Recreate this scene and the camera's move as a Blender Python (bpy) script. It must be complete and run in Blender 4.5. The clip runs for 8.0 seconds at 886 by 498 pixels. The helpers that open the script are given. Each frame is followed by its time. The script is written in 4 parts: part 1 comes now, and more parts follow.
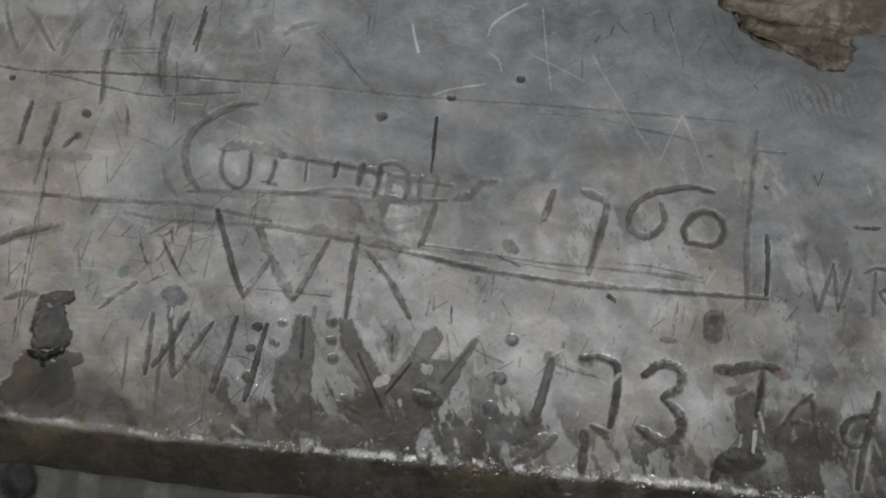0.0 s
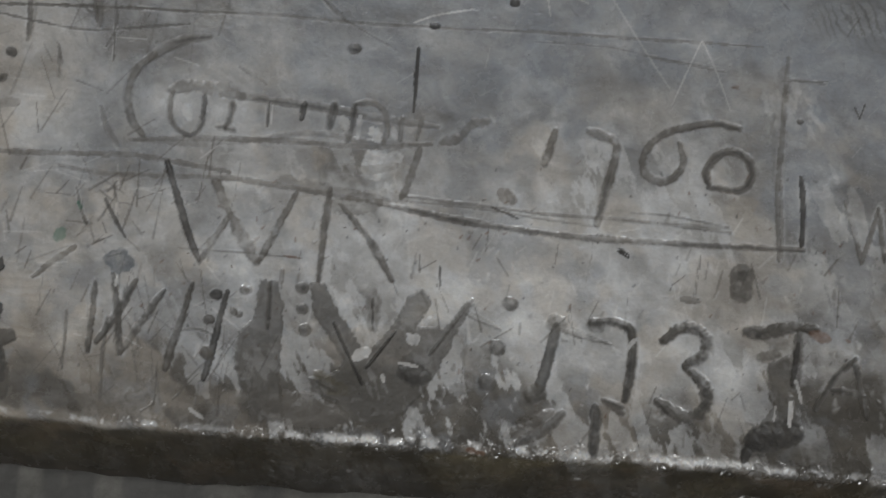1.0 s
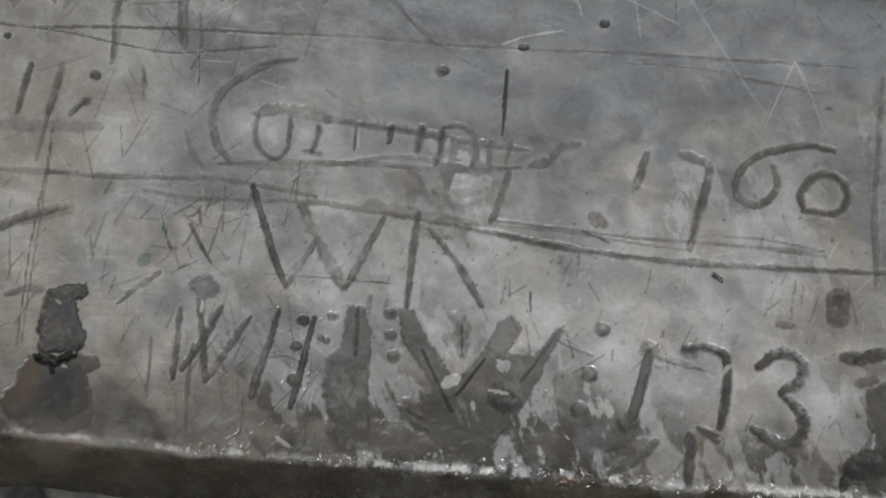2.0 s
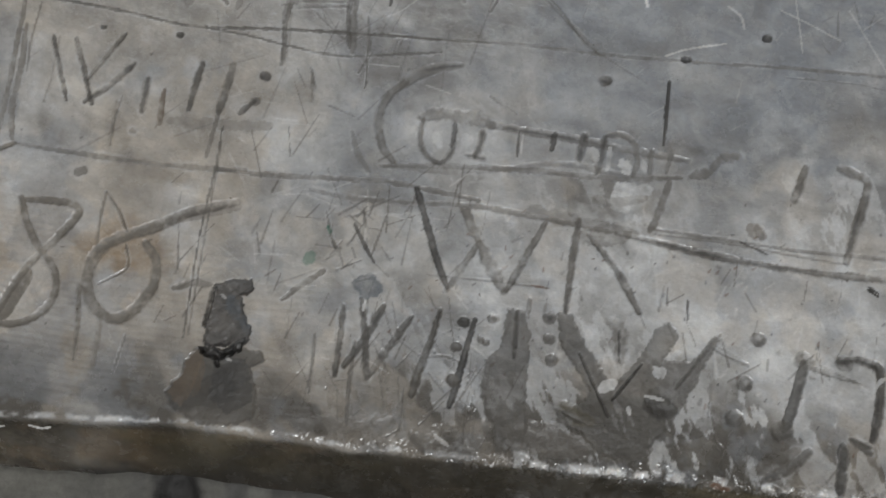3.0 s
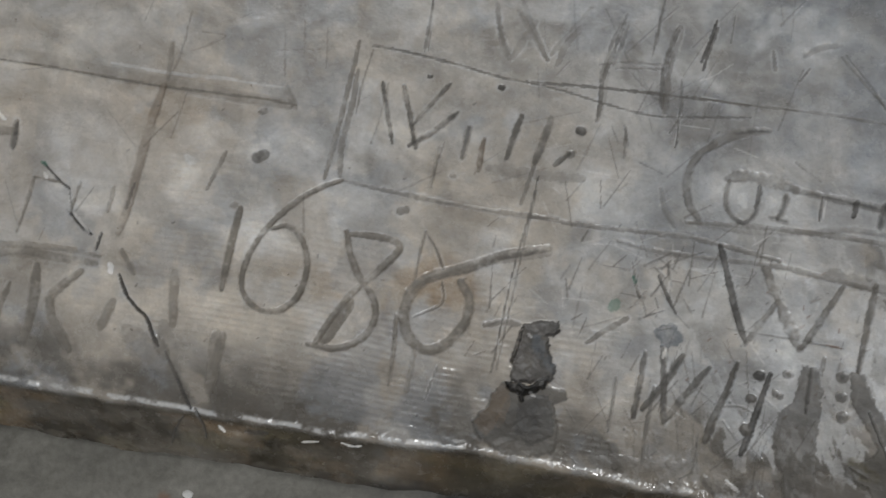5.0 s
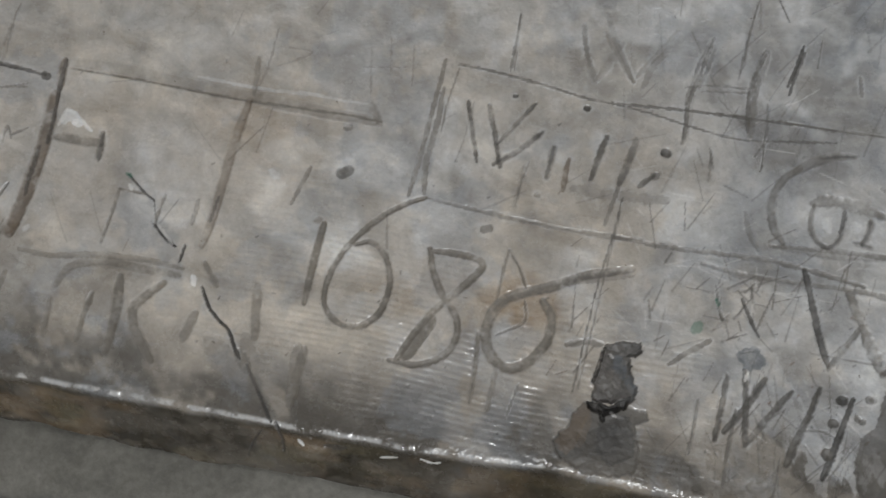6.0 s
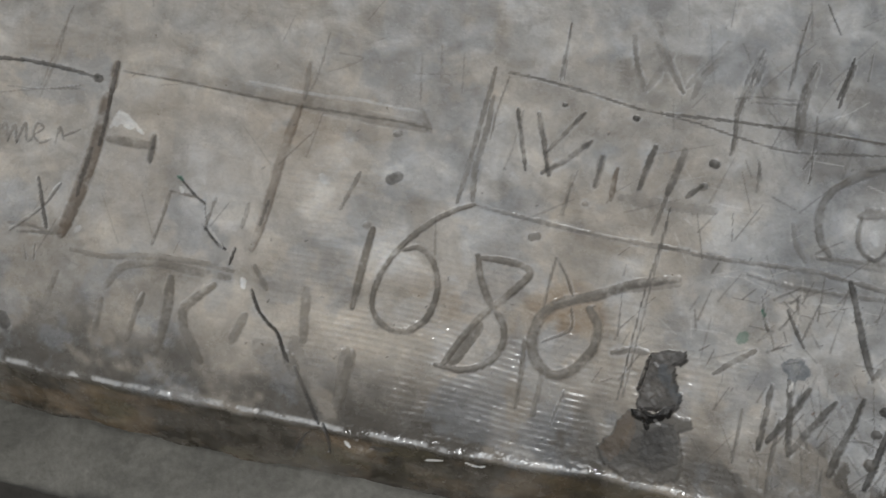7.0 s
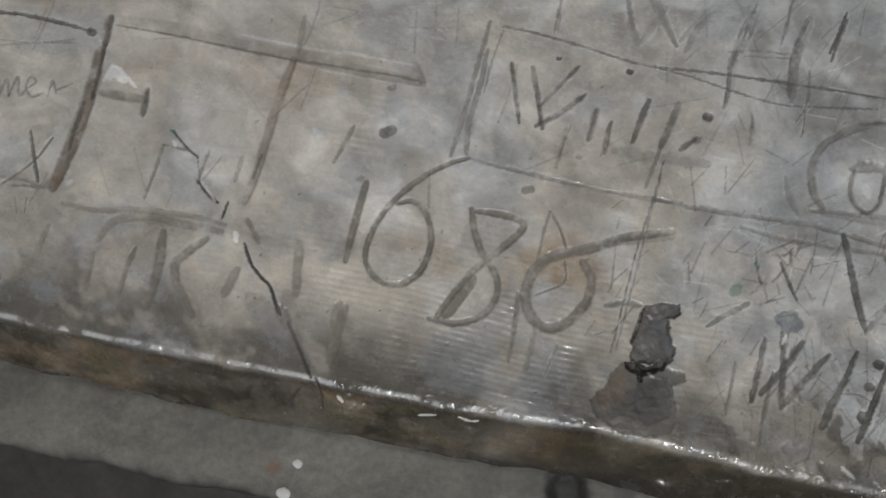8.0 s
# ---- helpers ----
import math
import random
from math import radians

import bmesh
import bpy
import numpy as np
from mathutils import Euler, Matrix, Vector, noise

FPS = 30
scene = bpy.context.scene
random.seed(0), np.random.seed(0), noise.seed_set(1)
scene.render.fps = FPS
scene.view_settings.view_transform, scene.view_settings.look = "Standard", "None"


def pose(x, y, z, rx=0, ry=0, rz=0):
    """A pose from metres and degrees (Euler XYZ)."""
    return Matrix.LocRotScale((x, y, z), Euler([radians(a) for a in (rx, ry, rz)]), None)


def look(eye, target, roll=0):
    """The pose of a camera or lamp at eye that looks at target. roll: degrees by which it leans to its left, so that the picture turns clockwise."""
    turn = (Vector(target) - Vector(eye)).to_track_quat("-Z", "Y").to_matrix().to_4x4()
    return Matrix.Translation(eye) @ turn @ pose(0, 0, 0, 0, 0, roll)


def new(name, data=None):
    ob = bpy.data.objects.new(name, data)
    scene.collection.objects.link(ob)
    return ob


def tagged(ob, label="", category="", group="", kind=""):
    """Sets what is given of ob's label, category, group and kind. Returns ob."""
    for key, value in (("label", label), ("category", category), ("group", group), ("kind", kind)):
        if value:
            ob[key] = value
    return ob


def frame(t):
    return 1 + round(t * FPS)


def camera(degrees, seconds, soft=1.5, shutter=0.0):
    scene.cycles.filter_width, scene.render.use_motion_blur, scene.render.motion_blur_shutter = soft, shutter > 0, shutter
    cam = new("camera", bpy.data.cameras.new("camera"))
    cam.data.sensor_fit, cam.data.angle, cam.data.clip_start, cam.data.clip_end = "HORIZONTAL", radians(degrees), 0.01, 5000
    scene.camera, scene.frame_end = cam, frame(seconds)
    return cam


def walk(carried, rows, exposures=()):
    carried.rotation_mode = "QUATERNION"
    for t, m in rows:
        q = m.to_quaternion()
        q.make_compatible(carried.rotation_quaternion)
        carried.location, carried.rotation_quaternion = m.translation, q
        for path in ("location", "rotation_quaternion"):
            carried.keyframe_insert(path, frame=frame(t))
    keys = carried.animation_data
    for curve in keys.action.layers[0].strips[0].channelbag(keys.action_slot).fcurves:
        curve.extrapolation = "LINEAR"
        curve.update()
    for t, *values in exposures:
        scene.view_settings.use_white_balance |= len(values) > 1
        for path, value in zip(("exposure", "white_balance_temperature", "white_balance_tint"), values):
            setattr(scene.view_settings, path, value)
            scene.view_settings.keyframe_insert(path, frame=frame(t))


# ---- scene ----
cam = camera(60.0, 8.0)
PATH = [
    (0, (0.055, 0.118, 1.419), (0.039, 0.216, -0.578), -4.3),
    (0.5, (0.049, 0.108, 1.386), (0.047, 0.238, -0.61), 3.1),
    (1, (0.061, 0.102, 1.349), (0.061, 0.163, -0.65), 3.8),
    (1.2, (0.049, 0.114, 1.343), (0.04, 0.166, -0.656), -6.6),
    (2.3, (0.004, 0.107, 1.342), (-0.006, 0.197, -0.656), -2.0),
    (2.5, (-0.006, 0.112, 1.346), (-0.004, 0.168, -0.653), 7.4),
    (2.8, (-0.057, 0.094, 1.345), (-0.073, 0.229, -0.65), -1.9),
    (3, (-0.078, 0.104, 1.351), (-0.111, 0.184, -0.647), -17.1),
    (3.5, (-0.111, 0.105, 1.359), (-0.153, 0.177, -0.639), -24.3),
    (4, (-0.169, 0.125, 1.373), (-0.233, 0.135, -0.626), -74.0),
    (4.5, (-0.216, 0.123, 1.381), (-0.298, 0.128, -0.617), -78.4),
    (5, (-0.248, 0.117, 1.386), (-0.359, 0.162, -0.61), -59.1),
    (5.2, (-0.264, 0.109, 1.386), (-0.363, 0.191, -0.609), -40.8),
    (6.5, (-0.311, 0.123, 1.396), (-0.447, 0.155, -0.6), -66.6),
    (7, (-0.327, 0.124, 1.398), (-0.462, 0.146, -0.598), -70.0),
    (7.5, (-0.332, 0.097, 1.397), (-0.461, 0.158, -0.598), -53.9),
    (8, (-0.32, 0.089, 1.396), (-0.444, 0.135, -0.6), -58.8),
]
walk(cam, [(t, look(eye, goal, lean)) for t, eye, goal, lean in PATH],
     exposures=((0.0, -0.38), (0.7, -0.44), (1.2, -0.38), (2.3, -0.18), (4.0, -0.11), (6.3, -0.04), (8.0, -0.03)))

# ---- light: a grey sky outside, a small high window, an added wide north fill ----
world = bpy.data.worlds.new("world")
scene.world = world
world.use_nodes = True
wn = world.node_tree.nodes
sky = wn.new("ShaderNodeTexSky")
sky.sky_type, sky.sun_disc, sky.sun_elevation, sky.sun_rotation = "NISHITA", False, radians(35), radians(-15)
world.node_tree.links.new(sky.outputs[0], wn["Background"].inputs[0])
wn["Background"].inputs[1].default_value = 0.1


def area_lamp(name, place, goal, wide, high, watts, colour):
    data = bpy.data.lights.new(name, "AREA")
    data.shape, data.size, data.size_y, data.energy, data.color = "RECTANGLE", wide, high, watts, colour
    lamp = new(name, data)
    lamp.matrix_world = look(place, goal)
    return lamp


area_lamp("high_window_light", (0.3, -2.45, 3.7), (-0.1, 0.0, 0.9), 0.8, 0.5, 84, (0.965, 0.985, 1.0))
# unseen fill, added from the north to soften the grooves
area_lamp("north_fill_light", (-0.6, 2.45, 3.6), (-0.3, 0.0, 1.0), 3.0, 1.6, 34, (0.97, 0.985, 1.0))


# ---- materials ----
def nodes_of(name, rough):
    m = bpy.data.materials.new(name)
    m.use_nodes = True
    t = m.node_tree
    b = t.nodes["Principled BSDF"]
    b.inputs["Roughness"].default_value = rough
    return m, t, b


def node(t, kind, **values):
    n = t.nodes.new("ShaderNode" + kind)
    for key, v in values.items():
        n.inputs[key].default_value = v
    return n


def noise_at(t, scale, detail=4.0, rough=0.55, stretch=(1, 1, 1), distortion=0.0):
    c = node(t, "TexCoord")
    mp = node(t, "Mapping", Scale=stretch)
    n = node(t, "TexNoise", Scale=scale, Detail=detail, Roughness=rough, Distortion=distortion)
    t.links.new(c.outputs["Object"], mp.inputs["Vector"])
    t.links.new(mp.outputs[0], n.inputs["Vector"])
    return n.outputs["Fac"]


def ramp(t, fac, *stops):
    r = node(t, "ValToRGB")
    while len(r.color_ramp.elements) < len(stops):
        r.color_ramp.elements.new(0.5)
    for e, (p, c) in zip(r.color_ramp.elements, stops):
        e.position, e.color = p, (*c, 1)
    t.links.new(fac, r.inputs[0])
    return r.outputs[0]


def mixed(t, how, fac, a, b):
    m = t.nodes.new("ShaderNodeMix")
    m.data_type, m.blend_type = "RGBA", how
    for sock, v in ((m.inputs[0], fac), (m.inputs[6], a), (m.inputs[7], b)):
        if isinstance(v, (int, float)):
            sock.default_value = v
        elif isinstance(v, tuple):
            sock.default_value = (*v, 1)
        else:
            t.links.new(v, sock)
    return m.outputs[2]


def bumped(t, b, *layers):
    last = None
    for fac, strength, distance in layers:
        n = node(t, "Bump", Strength=strength, Distance=distance)
        t.links.new(fac, n.inputs["Height"])
        if last:
            t.links.new(last, n.inputs["Normal"])
        last = n.outputs[0]
    t.links.new(last, b.inputs["Normal"])


def alabaster():
    """Worn, hand-polished alabaster: cloudy grey and cream under a waxy polish, soil held in the cuts, painted shade
    and glints (the stain attribute).
    """
    m, t, b = nodes_of("alabaster", 0.3)
    cloud = ramp(t, noise_at(t, 9, 3, 0.5, (1.0, 1.25, 1.0), 0.6), (0.32, (0.31, 0.301, 0.286)), (0.5, (0.445, 0.435, 0.418)), (0.68, (0.63, 0.62, 0.60)))
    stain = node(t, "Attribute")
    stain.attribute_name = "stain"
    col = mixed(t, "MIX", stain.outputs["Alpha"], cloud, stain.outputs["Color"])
    blotch = ramp(t, noise_at(t, 30, 3, 0.55, (0.9, 1.25, 1.0), 0.8), (0.30, (0.74, 0.73, 0.71)), (0.52, (1, 1, 1)), (0.72, (1.34, 1.33, 1.30)))
    col = mixed(t, "MULTIPLY", 0.8, col, blotch)
    rubbed = ramp(t, noise_at(t, 110, 4, 0.6, (0.9, 1.2, 1), 0.6), (0.33, (0.84, 0.835, 0.83)), (0.62, (1.07, 1.07, 1.07)))
    col = mixed(t, "MULTIPLY", 0.4, col, rubbed)
    grain = ramp(t, noise_at(t, 420, 3, 0.6), (0.28, (0.82, 0.81, 0.80)), (0.5, (1, 1, 1)), (0.75, (1.1, 1.1, 1.1)))
    col = mixed(t, "MULTIPLY", 0.4, col, grain)
    fleck = ramp(t, noise_at(t, 190, 2, 0.5), (0.19, (0.30, 0.26, 0.22)), (0.245, (1, 1, 1)))
    col = mixed(t, "MULTIPLY", 0.75, col, fleck)
    t.links.new(col, b.inputs["Base Color"])
    b.inputs["Subsurface Weight"].default_value = 0.35
    b.inputs["Subsurface Radius"].default_value = (1.0, 0.85, 0.7)
    b.inputs["Subsurface Scale"].default_value = 0.0022
    gloss = ramp(t, noise_at(t, 75, 4, 0.65), (0.35, (0.11, 0.11, 0.11)), (0.65, (0.36, 0.36, 0.36)))
    sunk = node(t, "Attribute")
    sunk.attribute_name = "sunk"
    t.links.new(mixed(t, "MIX", sunk.outputs["Fac"], gloss, (0.52, 0.52, 0.52)), b.inputs["Roughness"])
    bumped(t, b, (noise_at(t, 60, 3, 0.55), 0.35, 0.0028), (noise_at(t, 200, 3, 0.6, (0.8, 1.3, 1)), 0.30, 0.0012), (noise_at(t, 700, 2, 0.5), 0.10, 0.0004))
    return m


def rough_stone(name, dark, mid, light, scale, rough, depth, stained=False, tight=0.21):
    m, t, b = nodes_of(name, rough)
    col = ramp(t, noise_at(t, scale, 6, 0.65, distortion=0.7), (0.5 - tight, dark), (0.5, mid), (0.5 + tight, light))
    fine = ramp(t, noise_at(t, scale * 14, 4, 0.7), (0.3, (0.72, 0.71, 0.70)), (0.7, (1.18, 1.18, 1.18)))
    col = mixed(t, "MULTIPLY", 0.8, col, fine)
    if stained:
        stain = node(t, "Attribute")
        stain.attribute_name = "stain"
        col = mixed(t, "MIX", stain.outputs["Alpha"], col, stain.outputs["Color"])
    t.links.new(col, b.inputs["Base Color"])
    bumped(t, b, (noise_at(t, scale * 5, 5, 0.65), 0.5, depth), (noise_at(t, scale * 30, 3, 0.6), 0.35, depth * 0.3))
    return m


ALABASTER = alabaster()
LEDGE = rough_stone("limestone", (0.105, 0.101, 0.087), (0.165, 0.159, 0.138), (0.22, 0.212, 0.187), 14, 0.7, 0.003, True)
CHEST = rough_stone("chest_limestone", (0.12, 0.115, 0.10), (0.21, 0.20, 0.175), (0.31, 0.30, 0.27), 14, 0.7, 0.003)
CRUST = rough_stone("weathered_stone", (0.045, 0.036, 0.027), (0.19, 0.158, 0.112), (0.56, 0.53, 0.45), 42, 0.42, 0.004, False, 0.25)
PAINT = rough_stone("white_paint", (0.52, 0.52, 0.50), (0.62, 0.62, 0.60), (0.70, 0.70, 0.68), 150, 0.5, 0.0005)
PLASTER = rough_stone("plaster", (0.20, 0.195, 0.18), (0.27, 0.26, 0.24), (0.34, 0.33, 0.31), 1.5, 0.85, 0.004)
PAVING = rough_stone("paving", (0.05, 0.045, 0.04), (0.08, 0.073, 0.065), (0.12, 0.11, 0.10), 3, 0.6, 0.004)


# ---- building helpers ----
def part(name, bm, material, parent=None, label=""):
    me = bpy.data.meshes.new(name)
    bm.to_mesh(me)
    bm.free()
    me.materials.append(material)
    ob = new(name, me)
    ob.parent = parent
    return tagged(ob, label)


def block_mesh(x0, x1, y0, y1, z0, z1, bevel=0.0):
    bm = bmesh.new()
    bmesh.ops.create_cube(bm, size=1, matrix=Matrix.Translation(((x0 + x1) / 2, (y0 + y1) / 2, (z0 + z1) / 2)) @ Matrix.Diagonal((x1 - x0, y1 - y0, z1 - z0, 1)))
    if bevel:
        bmesh.ops.bevel(bm, geom=bm.edges[:], offset=bevel, segments=2, affect="EDGES", profile=0.5)
    return bm


def value_noise(x, y, size, seed):
    """Smooth noise from -1 to 1 with cells of that size."""
    table = np.random.RandomState(seed).uniform(-1, 1, (256, 256))
    u, v = x / size + 37.3 * seed, y / size + 11.7 * seed
    i, j = np.floor(u).astype(int), np.floor(v).astype(int)
    a, b = u - i, v - j
    a, b = a * a * a * (a * (6 * a - 15) + 10), b * b * b * (b * (6 * b - 15) + 10)
    i0, i1, j0, j1 = i % 256, (i + 1) % 256, j % 256, (j + 1) % 256
    return (table[i0, j0] * (1 - a) + table[i1, j0] * a) * (1 - b) + (table[i0, j1] * (1 - a) + table[i1, j1] * a) * b


def layered(x, y, size, seed, octaves=4, fall=0.55):
    return sum(fall ** k * value_noise(x, y, size / 2 ** k, seed + k) for k in range(octaves))


def ease(low, high, v):
    w = np.clip((v - low) / (high - low), 0, 1)
    return w * w * (3 - 2 * w)


def grid_normals(P):
    du, dv = np.gradient(P, axis=0), np.gradient(P, axis=1)
    n = np.cross(du, dv)
    return n / np.maximum(np.linalg.norm(n, axis=2, keepdims=True), 1e-12)


def grid_part(name, P, N, faces, stain, sunk, material, parent=None, label=""):
    """The given cells of a grid of points as one smooth mesh object, with the grid's own normals."""
    rows, cols = P.shape[:2]
    i, j = faces
    quads = np.stack([i * cols + j, (i + 1) * cols + j, (i + 1) * cols + j + 1, i * cols + j + 1], 1)
    used, index = np.unique(quads, return_inverse=True)
    index = index.reshape(-1, 4)
    me = bpy.data.meshes.new(name)
    me.vertices.add(len(used))
    me.vertices.foreach_set("co", P.reshape(-1, 3)[used].astype(np.float32).ravel())
    me.loops.add(index.size)
    me.loops.foreach_set("vertex_index", index.astype(np.int32).ravel())
    me.polygons.add(len(index))
    me.polygons.foreach_set("loop_start", np.arange(0, index.size, 4, dtype=np.int32))
    me.update(calc_edges=True)
    me.attributes.new("stain", "FLOAT_COLOR", "POINT").data.foreach_set("color", stain.reshape(-1, 4)[used].astype(np.float32).ravel())
    me.attributes.new("sunk", "FLOAT", "POINT").data.foreach_set("value", sunk.ravel()[used].astype(np.float32))
    me.shade_smooth()
    me.normals_split_custom_set_from_vertices(N.reshape(-1, 3)[used].tolist())
    me.materials.append(material)
    ob = new(name, me)
    ob.parent = parent
    return tagged(ob, label)


# ---- the room that closes the place ----
def wall_with_opening(name, along, at, thick, lo, hi, o0, o1, z0, z1, top):
    """A wall along x or y with one window opening through it."""
    bm = bmesh.new()
    for a0, a1, b0, b1 in ((lo, o0, 0, top), (o1, hi, 0, top), (o0, o1, 0, z0), (o0, o1, z1, top)):
        if along == "x":
            box = (a0, a1, at, at + thick, b0, b1)
        else:
            box = (at, at + thick, a0, a1, b0, b1)
        piece = block_mesh(*box)
        me = bpy.data.meshes.new("piece")
        piece.to_mesh(me)
        piece.free()
        bm.from_mesh(me)
        bpy.data.meshes.remove(me)
    return tagged(part(name, bm, PLASTER), "plain grey stone chapel wall", "wall", kind="structure")


wall_with_opening("wall_north", "x", 2.5, 0.4, -3.4, 3.4, -2.1, 0.9, 2.8, 4.4, 4.8)
wall_with_opening("wall_south", "x", -2.9, 0.4, -3.4, 3.4, -0.15, 0.75, 3.4, 4.0, 4.8)
for name, x0, x1 in (("wall_west", -3.4, -3.0), ("wall_east", 3.0, 3.4)):
    tagged(part(name, block_mesh(x0, x1, -2.5, 2.5, 0, 4.8), PLASTER), "plain grey stone chapel wall", "wall", kind="structure")
tagged(part("ceiling", block_mesh(-3.4, 3.4, -2.9, 2.9, 4.8, 5.0), PLASTER), "plain plastered ceiling", "ceiling", kind="structure")
tagged(part("floor", block_mesh(-3.4, 3.4, -2.9, 2.9, -0.2, 0.0), PAVING), "dark worn stone floor in shade", "floor", kind="structure")

# ---- the slab: a grid of millimetres, x along its front edge, s back from the edge (negative: down the chamfer) ----
STEP = 0.75
xs = np.r_[np.arange(-1400, -700, 20), np.arange(-700, 396, STEP), np.arange(396, 1100, 20)]
ss = np.r_[np.arange(-74, 364, STEP), np.arange(364, 860, 20)]
X, S = np.meshgrid(xs, ss, indexing="ij")

# profile: level top, rounded arris, chamfer, undercut lip
turn = np.radians(37 * ease(6.5, -2, ss) + 128 * ease(-43, -48, ss))
gap = np.diff(ss, prepend=ss[0])
zero = np.searchsorted(ss, 0)
py, pz = np.cumsum(np.cos(turn) * gap), np.cumsum(np.sin(turn) * gap)
py, pz = py - py[zero], pz - pz[-1]
lip = 1 + 0.05 * value_noise(xs, 0 * xs, 130, 3) + 0.045 * value_noise(xs, 0 * xs, 38, 4) + 0.03 * value_noise(xs, 0 * xs, 14, 6)
lip += 0.10 * ease(-400, -250, xs) + 0.12 * np.exp(-((xs + 470) / 60) ** 2)
edge = 0.9 * value_noise(xs, 0 * xs, 90, 8) + 0.9 * value_noise(xs, 0 * xs, 17, 9) + 6.0 * np.exp(-((xs + 225) / 66) ** 2) - 2.0 * ease(180, 250, xs)
stretch = np.where(S < 0, lip[:, None], 1.0)
Y = py[None, :] * stretch + edge[:, None] * np.exp(-(np.maximum(S, 0) / 45) ** 2)
Z = pz[None, :] * stretch

PIGMENT = {
    "d": (0.105, 0.097, 0.085), "o": (0.158, 0.145, 0.128), "k": (0.03, 0.028, 0.026), "b": (0.15, 0.112, 0.078), "p": (0.78, 0.77, 0.75),
    "g": (0.03, 0.17, 0.11), "u": (0.13, 0.15, 0.17), "r": (0.17, 0.08, 0.04), "w": (0.56, 0.503, 0.432), "s": (0.325, 0.342, 0.365),
    "y": (0.30, 0.205, 0.115), "m": (0.043, 0.037, 0.027), "h": (0.655, 0.655, 0.65), "c": (0.052, 0.050, 0.049), "t": (0.195, 0.176, 0.150), "l": (0.13, 0.11, 0.065),
}
STAIN = np.zeros(X.shape + (4,))
CUT = np.zeros(X.shape)
SOIL = np.zeros(X.shape)
OWNER = np.zeros(X.shape, dtype=np.int32)
ragged = 0.45 * layered(X, Y, 5.0, 21, 4) + 0.45 * value_noise(X, Y, 1.7, 31) + 0.4 * value_noise(X, Y, 23, 33)
cloudy = layered(X, Y, 34, 41, 5)
speck = layered(X, Y, 9, 51, 4)
bruise = layered(X + 0.3 * Y, 0.7 * Y, 11, 55, 4)
drift = layered(X, Y, 30, 57, 3)
crumb = layered(X, Y, 2.6, 58, 2)
MARKS, CUTS = [], []


def soak(where, pigment, amount):
    """Lay a pigment over the stain so far."""
    old = STAIN[where]
    a = np.clip(amount, 0, 1)
    total = a + (1 - a) * old[..., 3]
    rgb = (a[..., None] * np.array(PIGMENT[pigment]) + ((1 - a) * old[..., 3])[..., None] * old[..., :3]) / np.maximum(total, 1e-6)[..., None]
    old[..., :3], old[..., 3] = rgb, total


def tone(pigment, amount, x, y, rx, ry, soft=0.6):
    """A broad cloudy discoloration round a place."""
    r = np.hypot((X - x) / rx, (Y - y) / ry) + 0.3 * drift
    soak(np.s_[:, :], pigment, amount * ease(1.0 + soft * 0.6, 1.0 - soft, r) * (0.9 + 0.2 * speck))


def mark(name, pigment, amount, width, depth, *strokes):
    """One thing cut, drilled or rubbed into the slab: strokes of x, y, x, y ... smoothed, with ragged sides and soil in them."""
    MARKS.append(name)
    number, half = len(MARKS), width / 2
    slack = 0.09 * width if name == "drill_hole" else min(0.16 * width, 0.6) if pigment in "tb" else min(0.19 * width, 0.8) if width < 7 else 1.7
    for flat in strokes:
        p = np.array(flat, float).reshape(-1, 2)
        if len(p) > 2:
            q = np.vstack([2 * p[0] - p[1], p, 2 * p[-1] - p[-2]])
            f = np.linspace(0, 1, 7)[:-1, None]
            runs = [0.5 * (2 * q[k] + (q[k + 1] - q[k - 1]) * f + (2 * q[k - 1] - 5 * q[k] + 4 * q[k + 1] - q[k + 2]) * f ** 2
                           + (3 * q[k] - q[k - 1] - 3 * q[k + 1] + q[k + 2]) * f ** 3) for k in range(1, len(q) - 2)]
            p = np.vstack(runs + [p[-1:]])
        reach = half * 1.6 + 3
        i0, i1 = np.searchsorted(xs, [p[:, 0].min() - reach, p[:, 0].max() + reach])
        j0, j1 = np.searchsorted(ss, [p[:, 1].min() - reach - 14, p[:, 1].max() + reach + 14])
        w = np.s_[i0:i1, j0:j1]
        x, y = X[w], Y[w]
        r = np.full(x.shape, 1e9)
        for n, ((ax, ay), (bx, by)) in enumerate(zip(p[:-1], p[1:])):
            dx, dy = bx - ax, by - ay
            k = np.clip(((x - ax) * dx + (y - ay) * dy) / max(dx * dx + dy * dy, 1e-9), 0, 1)
            run = 0.0 if name == "drill_hole" else np.abs(2 * (n + k) / (len(p) - 1) - 1)
            np.minimum(r, np.hypot(x - ax - k * dx, y - ay - k * dy) / (1 - 0.32 * run ** 5), out=r)
        CUTS.append((number, w, (r + slack * ragged[w]) / half, pigment, amount, depth, half))


